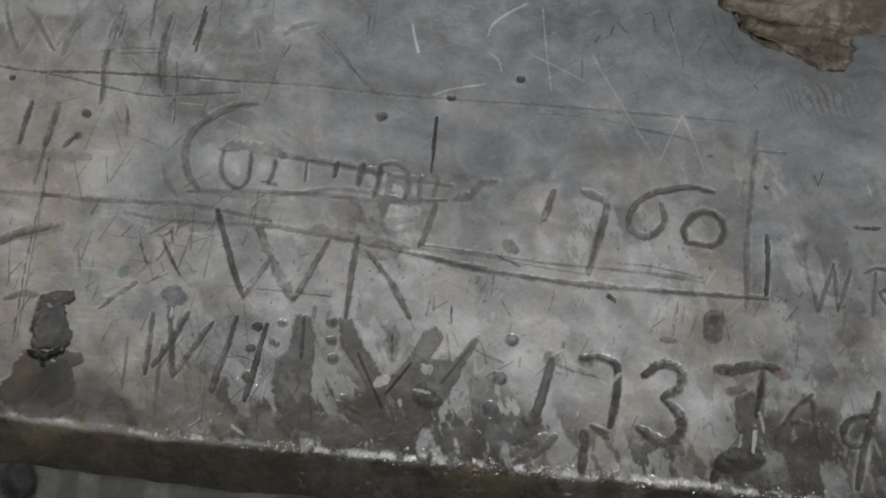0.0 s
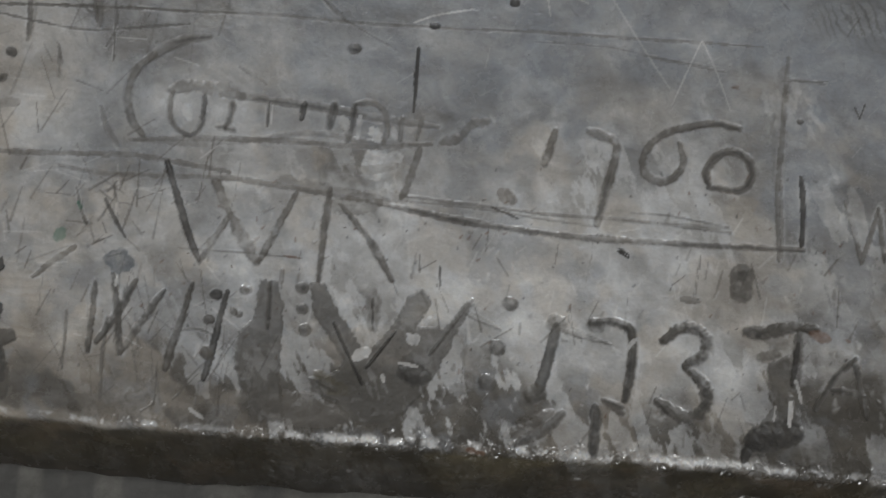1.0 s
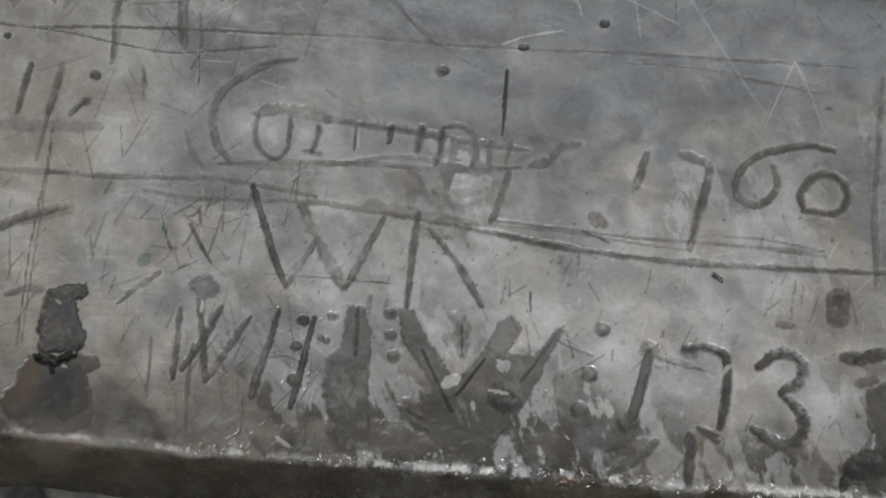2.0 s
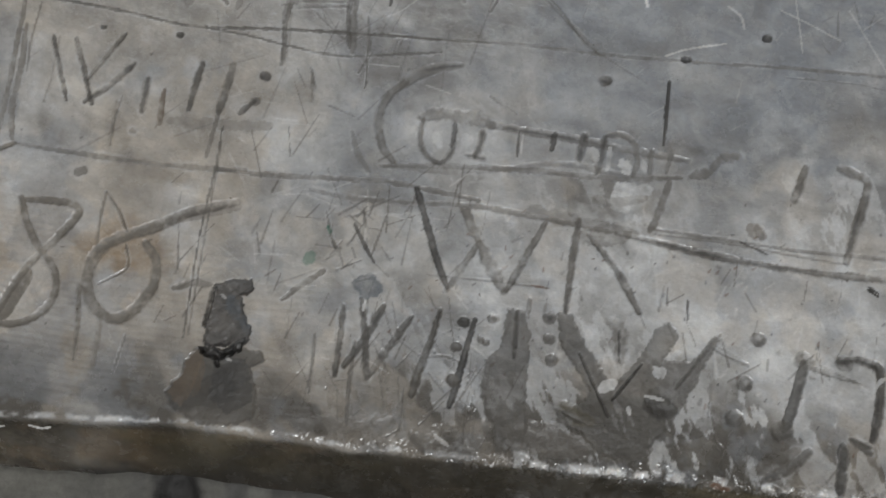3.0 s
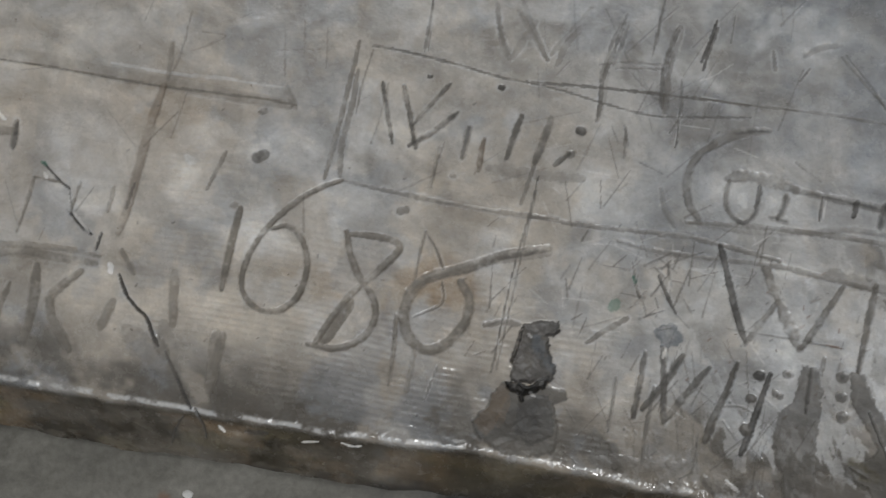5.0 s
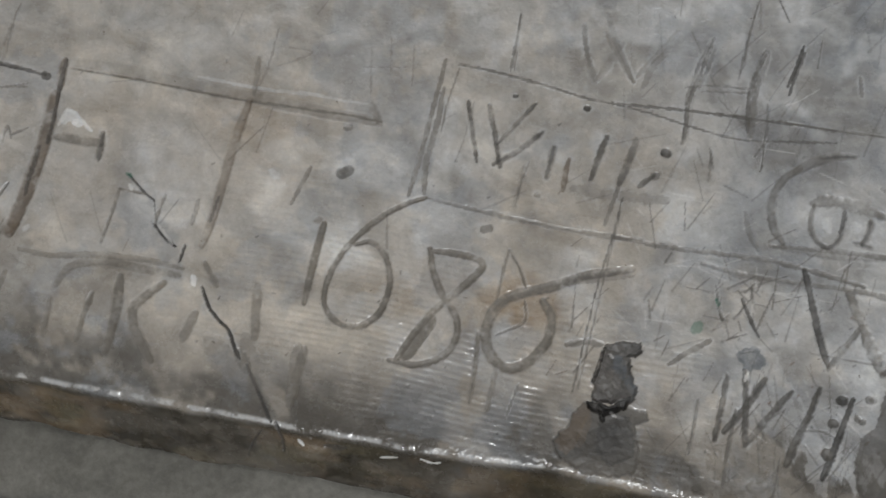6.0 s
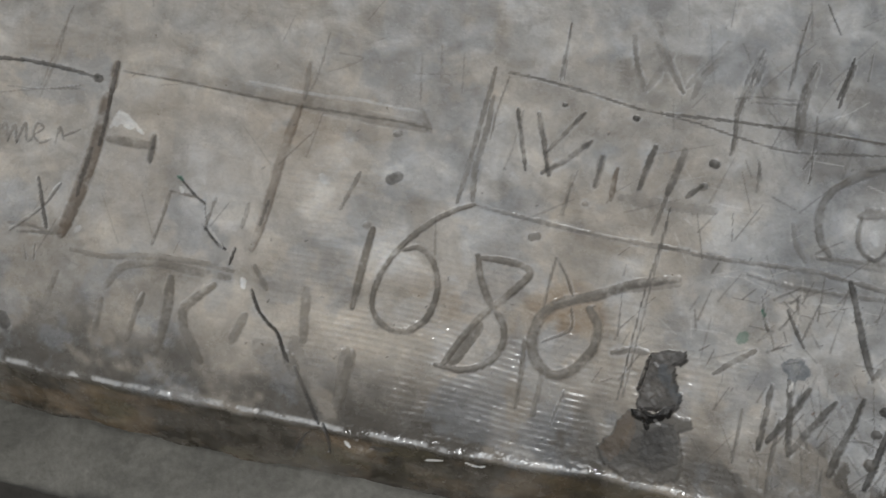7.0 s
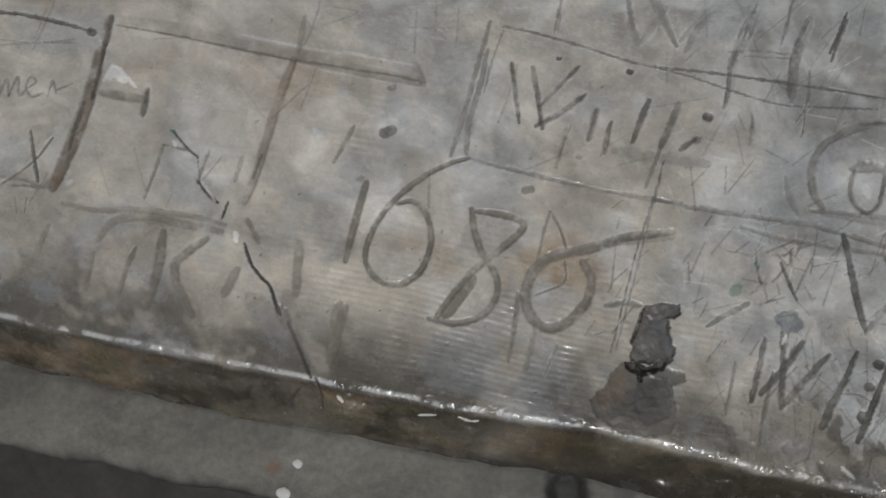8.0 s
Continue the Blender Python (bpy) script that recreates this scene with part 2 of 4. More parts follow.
def patch(name, pigment, amount, depth, flat):
    """A ragged patch broken out of or soaked into the slab, inside the given outline of x, y, x, y ..."""
    MARKS.append(name)
    p = np.array(flat, float).reshape(-1, 2)
    i0, i1 = np.searchsorted(xs, [p[:, 0].min() - 6, p[:, 0].max() + 6])
    j0, j1 = np.searchsorted(ss, [p[:, 1].min() - 20, p[:, 1].max() + 20])
    w = np.s_[i0:i1, j0:j1]
    x, y = X[w], Y[w]
    away, inside = np.full(x.shape, 1e9), np.zeros(x.shape, bool)
    for (ax, ay), (bx, by) in zip(p, np.roll(p, -1, 0)):
        dx, dy = bx - ax, by - ay
        k = np.clip(((x - ax) * dx + (y - ay) * dy) / max(dx * dx + dy * dy, 1e-9), 0, 1)
        np.minimum(away, np.hypot(x - ax - k * dx, y - ay - k * dy), out=away)
        if dy:
            inside ^= ((ay > y) != (by > y)) & (x < ax + dx * (y - ay) / dy)
    CUTS.append((len(MARKS), w, 1 + (np.where(inside, -away, away) + 1.5 * ragged[w]) / 2.2, pigment, amount, depth, 20.0))


def cut_marks():
    """Bruise the stone beside the marks, then sink them and let the soil in."""
    for number, w, r, pigment, amount, depth, half in CUTS:
        if pigment in "dok" and half < 4.5:
            soak(w, "h", 0.32 * ease(2.4, 1.2, r) * ease(0.8, 1.1, r) * ease(-0.05, 0.5, bruise[w]) * ease(2, 8, Y[w]))
    for number, w, r, pigment, amount, depth, half in CUTS:
        sunk = 0.55 * ease(1.15, 0.35, r) + 0.45 * np.clip(1.05 - r, 0, 1) if half < 9 else ease(1.15, 0.0, r) * (1 + 0.16 * drift[w] * (depth > 2))
        np.maximum(CUT[w], 0.95 * depth * sunk * (0.85 + 0.25 * speck[w]), out=CUT[w])
        if pigment == "k" and amount < 0.8:
            soak(w, "d", 1.1 * amount * ease(1.1, 0.66, r))
        edge_in = ease(1.06, 0.84, r) if pigment in "pck" or depth < 0.75 or MARKS[number - 1] == "drill_hole" else ease(1.10, 0.60, r)
        soak(w, pigment, amount * edge_in * np.clip(0.88 + 0.3 * speck[w] + 0.2 * cloudy[w] + 0.22 * crumb[w], 0.9 if pigment in "pc" or half > 12 else 0.25, 1))
        if pigment in "do" and depth > 0.9:
            soak(w, "k", 0.5 * ease(0.55, 0.1, r + 0.25 * speck[w]) * ease(-0.2, 0.35, drift[w]))
        if pigment not in "ph":
            np.maximum(SOIL[w], ease(1.0, 0.7, r), out=SOIL[w])
        OWNER[w][r < 1.1] = number


# broad discolorations, and a bluish sheen put into the colour
tone("w", 0.68, -450, 140, 310, 180)
tone("w", 0.45, -330, 60, 120, 70)
tone("y", 0.60, -272, 108, 26, 16)
tone("y", 0.35, -470, 180, 70, 40)
tone("w", 0.55, -520, 165, 62, 48)
tone("h", 0.75, -535, 150, 78, 50)
tone("w", 0.6, -420, 130, 70, 60)
tone("h", 0.45, -405, 150, 60, 60)
tone("w", 0.5, -560, 190, 45, 28)
tone("y", 0.25, -330, 95, 60, 30)
tone("y", 0.22, -560, 150, 40, 50)
tone("w", 0.5, -430, 165, 90, 50)
tone("h", 0.5, -370, 150, 70, 40)
tone("u", 0.4, -140, 118, 22, 14)
tone("u", 0.35, -135, 165, 40, 30)
# grey stone to the upper right, the window's bluish sheen painted in
tone("s", 0.85, 130, 285, 300, 100)
tone("s", 0.70, 320, 170, 90, 140)
tone("s", 0.40, -20, 215, 120, 60)
tone("u", 0.35, 120, 330, 130, 34)
tone("u", 0.35, -110, 300, 60, 34)
tone("h", 0.80, 80, 112, 150, 40)
tone("h", 0.75, 150, 88, 110, 46)
tone("h", 0.45, -90, 185, 60, 25)
tone("h", 0.35, -330, 195, 50, 30)
tone("o", 0.55, -40, 30, 110, 26)
tone("d", 0.55, -10, 38, 55, 16)
tone("o", 0.5, 30, 196, 50, 9)
tone("o", 0.45, 120, 22, 110, 20)
tone("o", 0.75, 310, 35, 95, 50)
tone("d", 0.75, 335, 24, 90, 46)
tone("d", 0.5, 262, 40, 26, 40)
tone("o", 0.35, -400, 25, 160, 22)
tone("o", 0.40, -590, 60, 80, 50)
tone("d", 0.55, -125, 20, 24, 9)
tone("o", 0.35, -20, 165, 90, 16)

# darker tones towards the front of the slab
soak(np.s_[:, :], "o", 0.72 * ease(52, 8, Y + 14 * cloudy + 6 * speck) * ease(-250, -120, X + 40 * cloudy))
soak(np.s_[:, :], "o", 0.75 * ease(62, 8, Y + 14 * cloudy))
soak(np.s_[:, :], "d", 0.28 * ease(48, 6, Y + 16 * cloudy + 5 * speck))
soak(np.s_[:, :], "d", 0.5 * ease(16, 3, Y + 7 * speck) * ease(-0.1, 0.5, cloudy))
# a smooth darker film between the hollow and the far end
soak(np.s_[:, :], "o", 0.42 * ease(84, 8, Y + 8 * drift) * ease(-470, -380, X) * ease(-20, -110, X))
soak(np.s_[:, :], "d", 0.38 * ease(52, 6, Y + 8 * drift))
# crisp pale and grey mottling, drawn out along the rubbing direction
calm = 1 - 0.75 * ease(150, 230, Y + 30 * cloudy) * ease(-120, 20, X)
calm = calm * (1 - 0.5 * ease(-360, -480, X))
drawn = layered(X + 0.35 * Y, 0.45 * Y, 15, 61, 5, 0.6)
soak(np.s_[:, :], "h", 0.8 * ease(0.16, 0.36, drawn) * ease(-190, 0, X + 0.6 * cloudy * 60) * ease(240, 130, Y + 40 * cloudy))
soak(np.s_[:, :], "h", calm * 0.5 * ease(0.1, 0.75, layered(X, Y - 0.2 * X, 26, 64, 4, 0.5)) * ease(30, 90, Y))
soak(np.s_[:, :], "o", calm * 0.4 * ease(0.1, 0.85, layered(X + 0.3 * Y, 0.7 * Y, 30, 67, 4, 0.5)) * ease(20, 70, Y))
soak(np.s_[:, :], "w", 0.38 * ease(0.05, 0.6, layered(X + 0.3 * Y, Y, 38, 72, 4)) * ease(260, 150, Y + 30 * cloudy))
soak(np.s_[:, :], "s", 0.40 * ease(0.15, 0.7, layered(X, Y, 42, 69, 5, 0.6)))


def scuffs(count, pigment, amount, x0, x1, y0, y1, low, high, lean, wide, depth):
    """Many fine stray scratches over a stretch of the slab."""
    pick = random.Random(int(x0 + y0 * 3 + count))
    for _ in range(count):
        ax, ay, length = pick.uniform(x0, x1), pick.uniform(y0, y1), pick.uniform(low, high)
        way = radians(lean + pick.gauss(0, 27))
        bx, by = ax + length * math.cos(way), ay + length * math.sin(way)
        i0, i1 = np.searchsorted(xs, [min(ax, bx) - 3, max(ax, bx) + 3])
        j0, j1 = np.searchsorted(ss, [min(ay, by) - 6, max(ay, by) + 6])
        w = np.s_[i0:i1, j0:j1]
        k = np.clip(((X[w] - ax) * (bx - ax) + (Y[w] - ay) * (by - ay)) / length ** 2, 0, 1)
        r = np.hypot(X[w] - ax - k * (bx - ax), Y[w] - ay - k * (by - ay)) + 0.3 * ragged[w]
        thin = wide * pick.uniform(0.6, 1.3) * (1 - 0.5 * k)
        np.maximum(CUT[w], depth * ease(thin, 0.1, r), out=CUT[w])
        soak(w, pigment, amount * pick.uniform(0.5, 1.1) * ease(thin * 1.2, 0.2, r))


scuffs(36, "d", 0.35, -230, -60, 190, 320, 8, 45, 72, 0.9, 0.3)
scuffs(60, "o", 0.6, -260, -60, 60, 190, 6, 30, 70, 0.9, 0.25)
scuffs(50, "p", 0.35, -230, -40, 40, 230, 6, 26, -8, 0.8, 0.15)
scuffs(60, "d", 0.5, -180, -40, 8, 70, 8, 34, 82, 0.8, 0.25)
scuffs(70, "o", 0.6, 0, 340, 8, 120, 5, 22, 80, 0.8, 0.25)
scuffs(50, "p", 0.4, -20, 250, 60, 140, 4, 18, 75, 1.0, 0.15)
scuffs(24, "o", 0.4, -650, -230, 20, 300, 8, 40, 62, 0.8, 0.2)
scuffs(30, "d", 0.45, 120, 330, 250, 330, 6, 20, 95, 0.7, 0.15)
scuffs(24, "p", 0.25, 0, 330, 180, 330, 5, 16, 60, 0.6, 0.1)
scuffs(16, "d", 0.55, -168, -115, 95, 145, 6, 22, 50, 0.9, 0.4)
scuffs(14, "d", 0.5, -160, -112, 95, 150, 6, 20, 130, 0.9, 0.4)
comb_marks = np.exp(-(((X - 298) / 26) ** 4) - (((Y - 266) / 11) ** 2))
soak(np.s_[:, :], "d", 0.45 * comb_marks * ease(0.2, 0.9, np.sin(2 * np.pi * (X + 0.55 * Y + 2.0 * speck) / 5.6)))
scuffs(70, "r", 0.6, -120, 330, 20, 175, 0.8, 3.0, 60, 0.9, 0.2)
scuffs(160, "k", 0.6, -100, 340, 10, 170, 0.5, 1.8, 70, 0.8, 0.4)
scuffs(70, "o", 0.5, -60, 340, 5, 150, 2, 6, 75, 1.5, 0.4)
scuffs(90, "p", 0.4, -60, 340, 5, 150, 1, 4, 65, 2.0, 0.25)
scuffs(50, "k", 0.5, -650, -100, 20, 260, 0.8, 2.2, 60, 0.8, 0.3)

tone("d", 0.7, 350, 12, 90, 46)
tone("d", 0.42, 190, 8, 150, 20)
tone("d", 0.45, 255, 24, 45, 34)
tone("o", 0.3, 315, 100, 70, 60)
tone("d", 0.38, -40, 16, 130, 30)
# soil on the chamfer; lip shade and arris glints put into the colour
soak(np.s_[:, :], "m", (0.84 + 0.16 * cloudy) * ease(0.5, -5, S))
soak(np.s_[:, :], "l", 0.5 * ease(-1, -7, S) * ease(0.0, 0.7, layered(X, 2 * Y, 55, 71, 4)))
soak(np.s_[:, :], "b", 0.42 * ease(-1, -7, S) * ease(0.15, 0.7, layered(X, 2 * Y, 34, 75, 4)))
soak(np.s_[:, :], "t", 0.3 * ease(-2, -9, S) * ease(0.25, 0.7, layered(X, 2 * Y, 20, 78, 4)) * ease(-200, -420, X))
# shade under the lip, painted as a thin black line
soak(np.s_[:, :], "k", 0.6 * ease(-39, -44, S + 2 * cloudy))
# darker still to the right and down towards the lip
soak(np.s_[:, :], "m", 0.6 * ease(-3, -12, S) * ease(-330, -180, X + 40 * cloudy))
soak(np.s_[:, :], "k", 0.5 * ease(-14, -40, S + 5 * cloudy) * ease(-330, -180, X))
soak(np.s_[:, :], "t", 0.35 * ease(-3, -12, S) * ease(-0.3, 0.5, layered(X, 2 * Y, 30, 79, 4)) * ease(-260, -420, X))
# highlight along the arris and its white sparkle, painted as pale colour
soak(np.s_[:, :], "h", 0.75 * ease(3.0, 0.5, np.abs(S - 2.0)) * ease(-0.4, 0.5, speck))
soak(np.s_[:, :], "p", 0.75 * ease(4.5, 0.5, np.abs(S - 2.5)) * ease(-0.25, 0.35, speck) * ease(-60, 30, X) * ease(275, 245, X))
soak(np.s_[:, :], "y", 0.22 * ease(-2, -9, S) * ease(-0.2, 0.6, layered(X, 2 * Y, 40, 83, 4)) * ease(-180, -330, X))

# -- carved marks, in millimetres
mark("ruled_line", "d", .75, 2.2, .5, (-339.5, 250.1, -317.1, 249.4, -283.3, 245.8, -246, 241.1, -192.5, 244, -146.5, 245.4, -98.3, 246.5))
mark("ruled_line", "o", 0.59, 2.0, .4, (-134.2, 246.7, -106.8, 245.8, -52.5, 247.3, -5.7, 245.9, 44.8, 246, 126, 247.4, 184.1, 247.4, 242, 247.3))
mark("ruled_line", "d", .65, 1.8, .4, (-246, 241.1, -216.6, 238.7, -183.5, 233.5, -154.6, 231.2, -120.2, 235.4, -97, 238.7))
mark("ruled_line", "o", 0.62, 3.7, .8, (-345.6, 161.6, -322.9, 159.7, -285.7, 157.5, -238.1, 156.6, -205.9, 158.1))
mark("ruled_line", "o", 0.67, 3.4, .7, (-224.2, 157.1, -195.1, 156.3, -164.2, 157.2, -125.7, 158.8, -98.4, 156.3, -67.1, 152.6))
mark("ruled_line", "o", 0.63, 3.9, .8, (-167.3, 150, -143.9, 147.2, -105.3, 147.6, -66.8, 148.8, -31.8, 145.8, 14.8, 140.7))
mark("ruled_line", "o", 0.72, 4.6, 1.2, (14.8, 140.7, 42, 137.1, 76.9, 132.2, 119.3, 128.8, 153.9, 127.7, 211.2, 128.1, 271.4, 129.2))
mark("ruled_line", "o", 0.59, 2.3, .6, (33.6, 145.3, 83.8, 142.4, 118.5, 140.2, 151.4, 140.2, 191.3, 138.8, 229, 136.4))
mark("ruled_line", "o", 0.62, 3.5, .7, (-124.6, 168.1, -80.5, 171.7, -38.1, 172.8, 16, 172.8, 50.3, 176.7))
mark("carved_stroke", "o", 0.72, 5.1, .9, (43.6, 173.9, 38.6, 154.9, 34.5, 143.8))
mark("carved_stroke", "k", .65, 2.3, .9, (38.8, 233.4, 38.6, 216.2, 38.4, 195.2))
mark("carved_numeral", "o", 0.87, 5.9, 1.8, (122.5, 189.5, 119.8, 179.2, 117.1, 169.7))
mark("carved_numeral", "o", 0.87, 6.5, 2.0, (141.7, 191, 150.3, 188.2, 158.7, 184.3, 157.7, 170.7, 154.2, 155.7, 150.2, 136.2))
mark("carved_numeral", "o", 0.87, 5.5, 1.8, (230.4, 198.1, 214.2, 199.9, 198.2, 196.3, 184.8, 190.6, 176.2, 181.4, 175, 171.3, 181.9, 164.5, 192.6, 165.8, 198.9, 175.5, 195.8, 186.9))
mark("carved_numeral", "o", 0.87, 5.7, 1.8, (215, 162.9, 212.2, 171.2, 217.7, 180.1, 226.7, 184.3, 236.1, 180.1, 239.8, 171.1, 234.2, 162.2, 222.7, 162, 214.3, 162.1))
mark("ruled_line", "o", 0.51, 1.9, .4, (169.3, 237.6, 192.6, 234.8, 220.6, 230.8))
mark("ruled_line", "o", 0.59, 3.4, .7, (257, 241.5, 256.1, 218, 255.5, 183.1, 255.2, 156.2, 258.1, 122))
mark("ruled_line", "o", 0.42, 2.0, .3, (258.5, 229.1, 279.7, 227.7))
mark("carved_stroke", "k", .6, 3.4, 1.2, (268.4, 171.9, 270.9, 149.8, 270.5, 131.4))
mark("carved_letter", "o", 0.77, 3.0, 1.1, (294.8, 159.4, 302.1, 138.9, 306.4, 123.6), (306.4, 123.6, 311.1, 141.5, 314.8, 156.4), (314.8, 156.4, 319.6, 125), (319.6, 125, 323.3, 140.6, 326.4, 153.5))
mark("carved_letter", "o", 0.77, 3.4, 1.1, (335.7, 151.9, 343.1, 155.6, 351.5, 154.7, 355.1, 145.1, 346.2, 139.8), (343.2, 153.7, 343.2, 124.3), (346.2, 139.8, 358, 125.5))
mark("ink_stain", "k", .85, 3.0, .2, (326.4, 182.3, 336, 181.9, 343.9, 183.3))
mark("scratch", "p", .8, 1.6, .15, (16.6, 296.2, 19.4, 285.4, 22, 276.9))
mark("scratch", "p", .55, 1.6, .15, (93.7, 316.6, 81.8, 309.3, 71.6, 300.6, 69.1, 292.5))
mark("scratch", "p", .55, 1.9, .15, (69.2, 281.4, 77.4, 275.8, 80.3, 268.1))
mark("scratch", "p", .75, 1.5, .15, (70.2, 258.7, 48.1, 253.4, 34.9, 248))
mark("scratch", "p", .5, 1.2, .12, (104.8, 315.1, 109.1, 288.5, 115.3, 256.8))
mark("scratch", "p", .5, 1.2, .12, (100.2, 281.5, 118.3, 274.3, 137.1, 266.3))
mark("scratch", "p", .35, 1.1, .1, (141.2, 284.8, 164.4, 251.7, 188.3, 218.4))
mark("scratch", "p", .45, 1.1, .12, (205.2, 248.3, 197.6, 228.9, 189.7, 208.8))
mark("scratch", "p", .45, 1.2, .12, (205.6, 248.3, 215.3, 230.3, 224.4, 208.5))
mark("scratch", "p", .5, 1.5, .12, (334, 211.9, 337.1, 204.4))
mark("scratch", "p", .4, 1.1, .1, (193, 311, 200.6, 289.9))
mark("ink_stain", "k", .4, 1.6, .05, (154.4, 307.2, 152.6, 299.1), (156.6, 308.9, 165.7, 300.9), (175.5, 316.7, 180.2, 316.3, 183.4, 303.9), (190.9, 318.8, 195.7, 304.9), (145.6, 299.3, 142.1, 293.1))
mark("drill_hole", "d", .85, 6.6, 3.0, (0.7, 230.4, 1.8, 230.5))
mark("drill_hole", "k", .8, 4.2, 1.5, (45.9, 246.9, 48.9, 247.2))
mark("drill_hole", "k", .6, 5.5, 1.8, (93.4, 263.7, 94.6, 263.8))
mark("drill_hole", "d", .8, 3.4, 1.0, (265.4, 204.4, 266.1, 204.1))
mark("carved_letter", "k", .55, 5.0, 2.0, (-104.2, 156.6, -96.5, 136.4, -87.4, 113.3, -81.1, 100))
mark("carved_letter", "o", 0.77, 4.6, 1.5, (-81, 98.5, -72.1, 114.5, -64.2, 128.6))
mark("carved_letter", "o", 0.81, 7.6, 1.6, (-75, 145.8, -65.9, 130.4, -55.9, 113.9, -47.8, 101.1))
mark("carved_letter", "o", 0.83, 4.2, 1.5, (-46.3, 101.3, -36.6, 122, -26.9, 142.7))
mark("carved_letter", "o", 0.83, 5.3, 1.8, (-7.2, 146.6, -9.1, 123.4, -10.6, 91.9))
mark("carved_letter", "o", 0.83, 5.0, 1.8, (-1.1, 137.9, 12.3, 124.4, 21.8, 112.5, 32.4, 95.4))
mark("carved_stroke", "o", 0.68, 9.9, 0.70, (-4.1, 137.3, 6.7, 136.2, 21, 139.7))
mark("carved_letter", "d", .85, 4.6, 1.5, (-140.3, 83.7, -140.9, 63.1, -141.9, 42.5))
mark("carved_letter", "d", .85, 5.0, 1.5, (-130.4, 88.7, -126.4, 68.1, -122.8, 42.5))
mark("carved_letter", "d", .8, 5.3, 1.4, (-117, 85.6, -126.2, 66.2, -137.1, 48.2))
mark("carved_letter", "d", .8, 5.0, 1.4, (-99.7, 80.9, -110.7, 63.6, -122.2, 44.1))
mark("carved_letter", "d", .9, 5.0, 1.8, (-83.7, 86, -88.8, 63.5, -92.9, 49.9, -96, 34.9))
mark("carved_letter", "k", .6, 4.6, 1.8, (-63, 82.3, -67.2, 61.5, -70.2, 44.2, -73.5, 30.7))
mark("carved_stroke", "d", .5, 1.9, .5, (-92.8, 57.1, -79.6, 59.7, -69.9, 57.4))
mark("carved_stroke", "d", .65, 2.7, .8, (-155.7, 65.7, -155.7, 50.5, -156.1, 31.5))
mark("carved_stroke", "d", .65, 3.0, .8, (-131.8, 63.8, -132.9, 37.2, -132.2, 14.6))
mark("carved_stroke", "o", 0.73, 3.8, .5, (-176.8, 83.8, -167.3, 92.6, -154.1, 102.9))
mark("drill_hole", "k", .6, 7.2, 2.5, (-70.1, 80.6, -68.9, 80.3))
mark("drill_hole", "d", .85, 6.5, 2.0, (-72.9, 65.5, -71.8, 65.6))
mark("drill_hole", "d", .85, 5.0, 1.5, (-58.9, 71.2, -58.1, 70.9))
mark("drill_hole", "d", .9, 6.9, 2.0, (-73.4, 46.5, -72.5, 45.1))
mark("drill_hole", "d", .7, 5.0, 1.2, (-53.5, 83.9, -52.4, 83.6))
mark("carved_stroke", "d", .6, 2.7, .8, (74.2, 79.7, 87.1, 74.7, 97.7, 71))
mark("drill_hole", "d", .85, 8.9, 2.5, (101.5, 86.5, 103, 86.2))
mark("drill_hole", "d", .9, 9.5, 2.6, (95.9, 60.3, 97, 60.3))
mark("drill_hole", "d", .85, 9.7, 2.5, (91.4, 39.5, 92.5, 39.6))
mark("carved_numeral", "k", .55, 6.9, 2.6, (130.2, 75.2, 126.4, 54.4, 121.7, 35.9))
mark("drill_hole", "d", .95, 11.4, 2.6, (129.3, 76.6, 130.9, 76))
mark("drill_hole", "d", .95, 11.4, 2.4, (118.8, 34.2, 121, 35.1))
mark("carved_stroke", "d", .85, 3.0, .6, (133, 73.1, 146.6, 69.7, 162.8, 66.4))
mark("carved_numeral", "d", .97, 6.785, 2.0, (150.5, 78.3, 162.6, 79.3, 174.4, 74.2, 175, 54.6, 172.6, 34.8))
mark("drill_hole", "d", .9, 9.1, 2.0, (152.1, 77.7, 155.2, 77.2))
mark("carved_numeral", "d", .97, 8.28, 2.2, (192.9, 70.4, 203, 78.8, 213.7, 78.1, 218.7, 70.2, 214, 61.5, 205.9, 57.1))
mark("carved_numeral", "d", .97, 8.165, 2.2, (207.5, 55.7, 217.2, 47.5, 220.2, 36.4, 212.4, 27.5, 200.9, 29.6, 192.3, 34.9))
mark("carved_numeral", "k", .5, 6.3, 2.0, (155.5, 29.7, 155.5, 3.4))
mark("carved_stroke", "d", .7, 5.2, 1.0, (160.5, 33.8, 171.6, 27.2))
mark("carved_stroke", "d", .7, 6.7, 1.0, (136.6, 24.4, 124.2, 12.9, 112.5, 6.3))
mark("carved_letter", "d", .85, 4.2, 1.5, (283.7, 37.1, 293.6, 54.8, 306.1, 67.5), (305.4, 65.9, 309.3, 50.4, 314, 33.9), (292.8, 48.3, 302.7, 48.4, 311.8, 46.1))
mark("carved_letter", "d", .9, 5.6, 2.0, (350.5, 72.6, 346.6, 53.5, 342.7, 34.4, 340.3, 8.1))
mark("carved_letter", "d", .9, 4.8, 1.8, (346.4, 57.2, 333.3, 53.9, 327.8, 45.2, 332.8, 36.6, 343.7, 36.7))
mark("carved_stroke", "d", .6, 2.8, .6, (-182.4, 292.3, -186.6, 271.4, -191.5, 248.6, -190.7, 234, -191.5, 222.2))
mark("carved_stroke", "d", .6, 1.4, .4, (-158.8, 320, -161.7, 292.1, -162.8, 268.1))
mark("carved_stroke", "k", .5, 1.4, .4, (-148.7, 327.5, -137.9, 309.6))
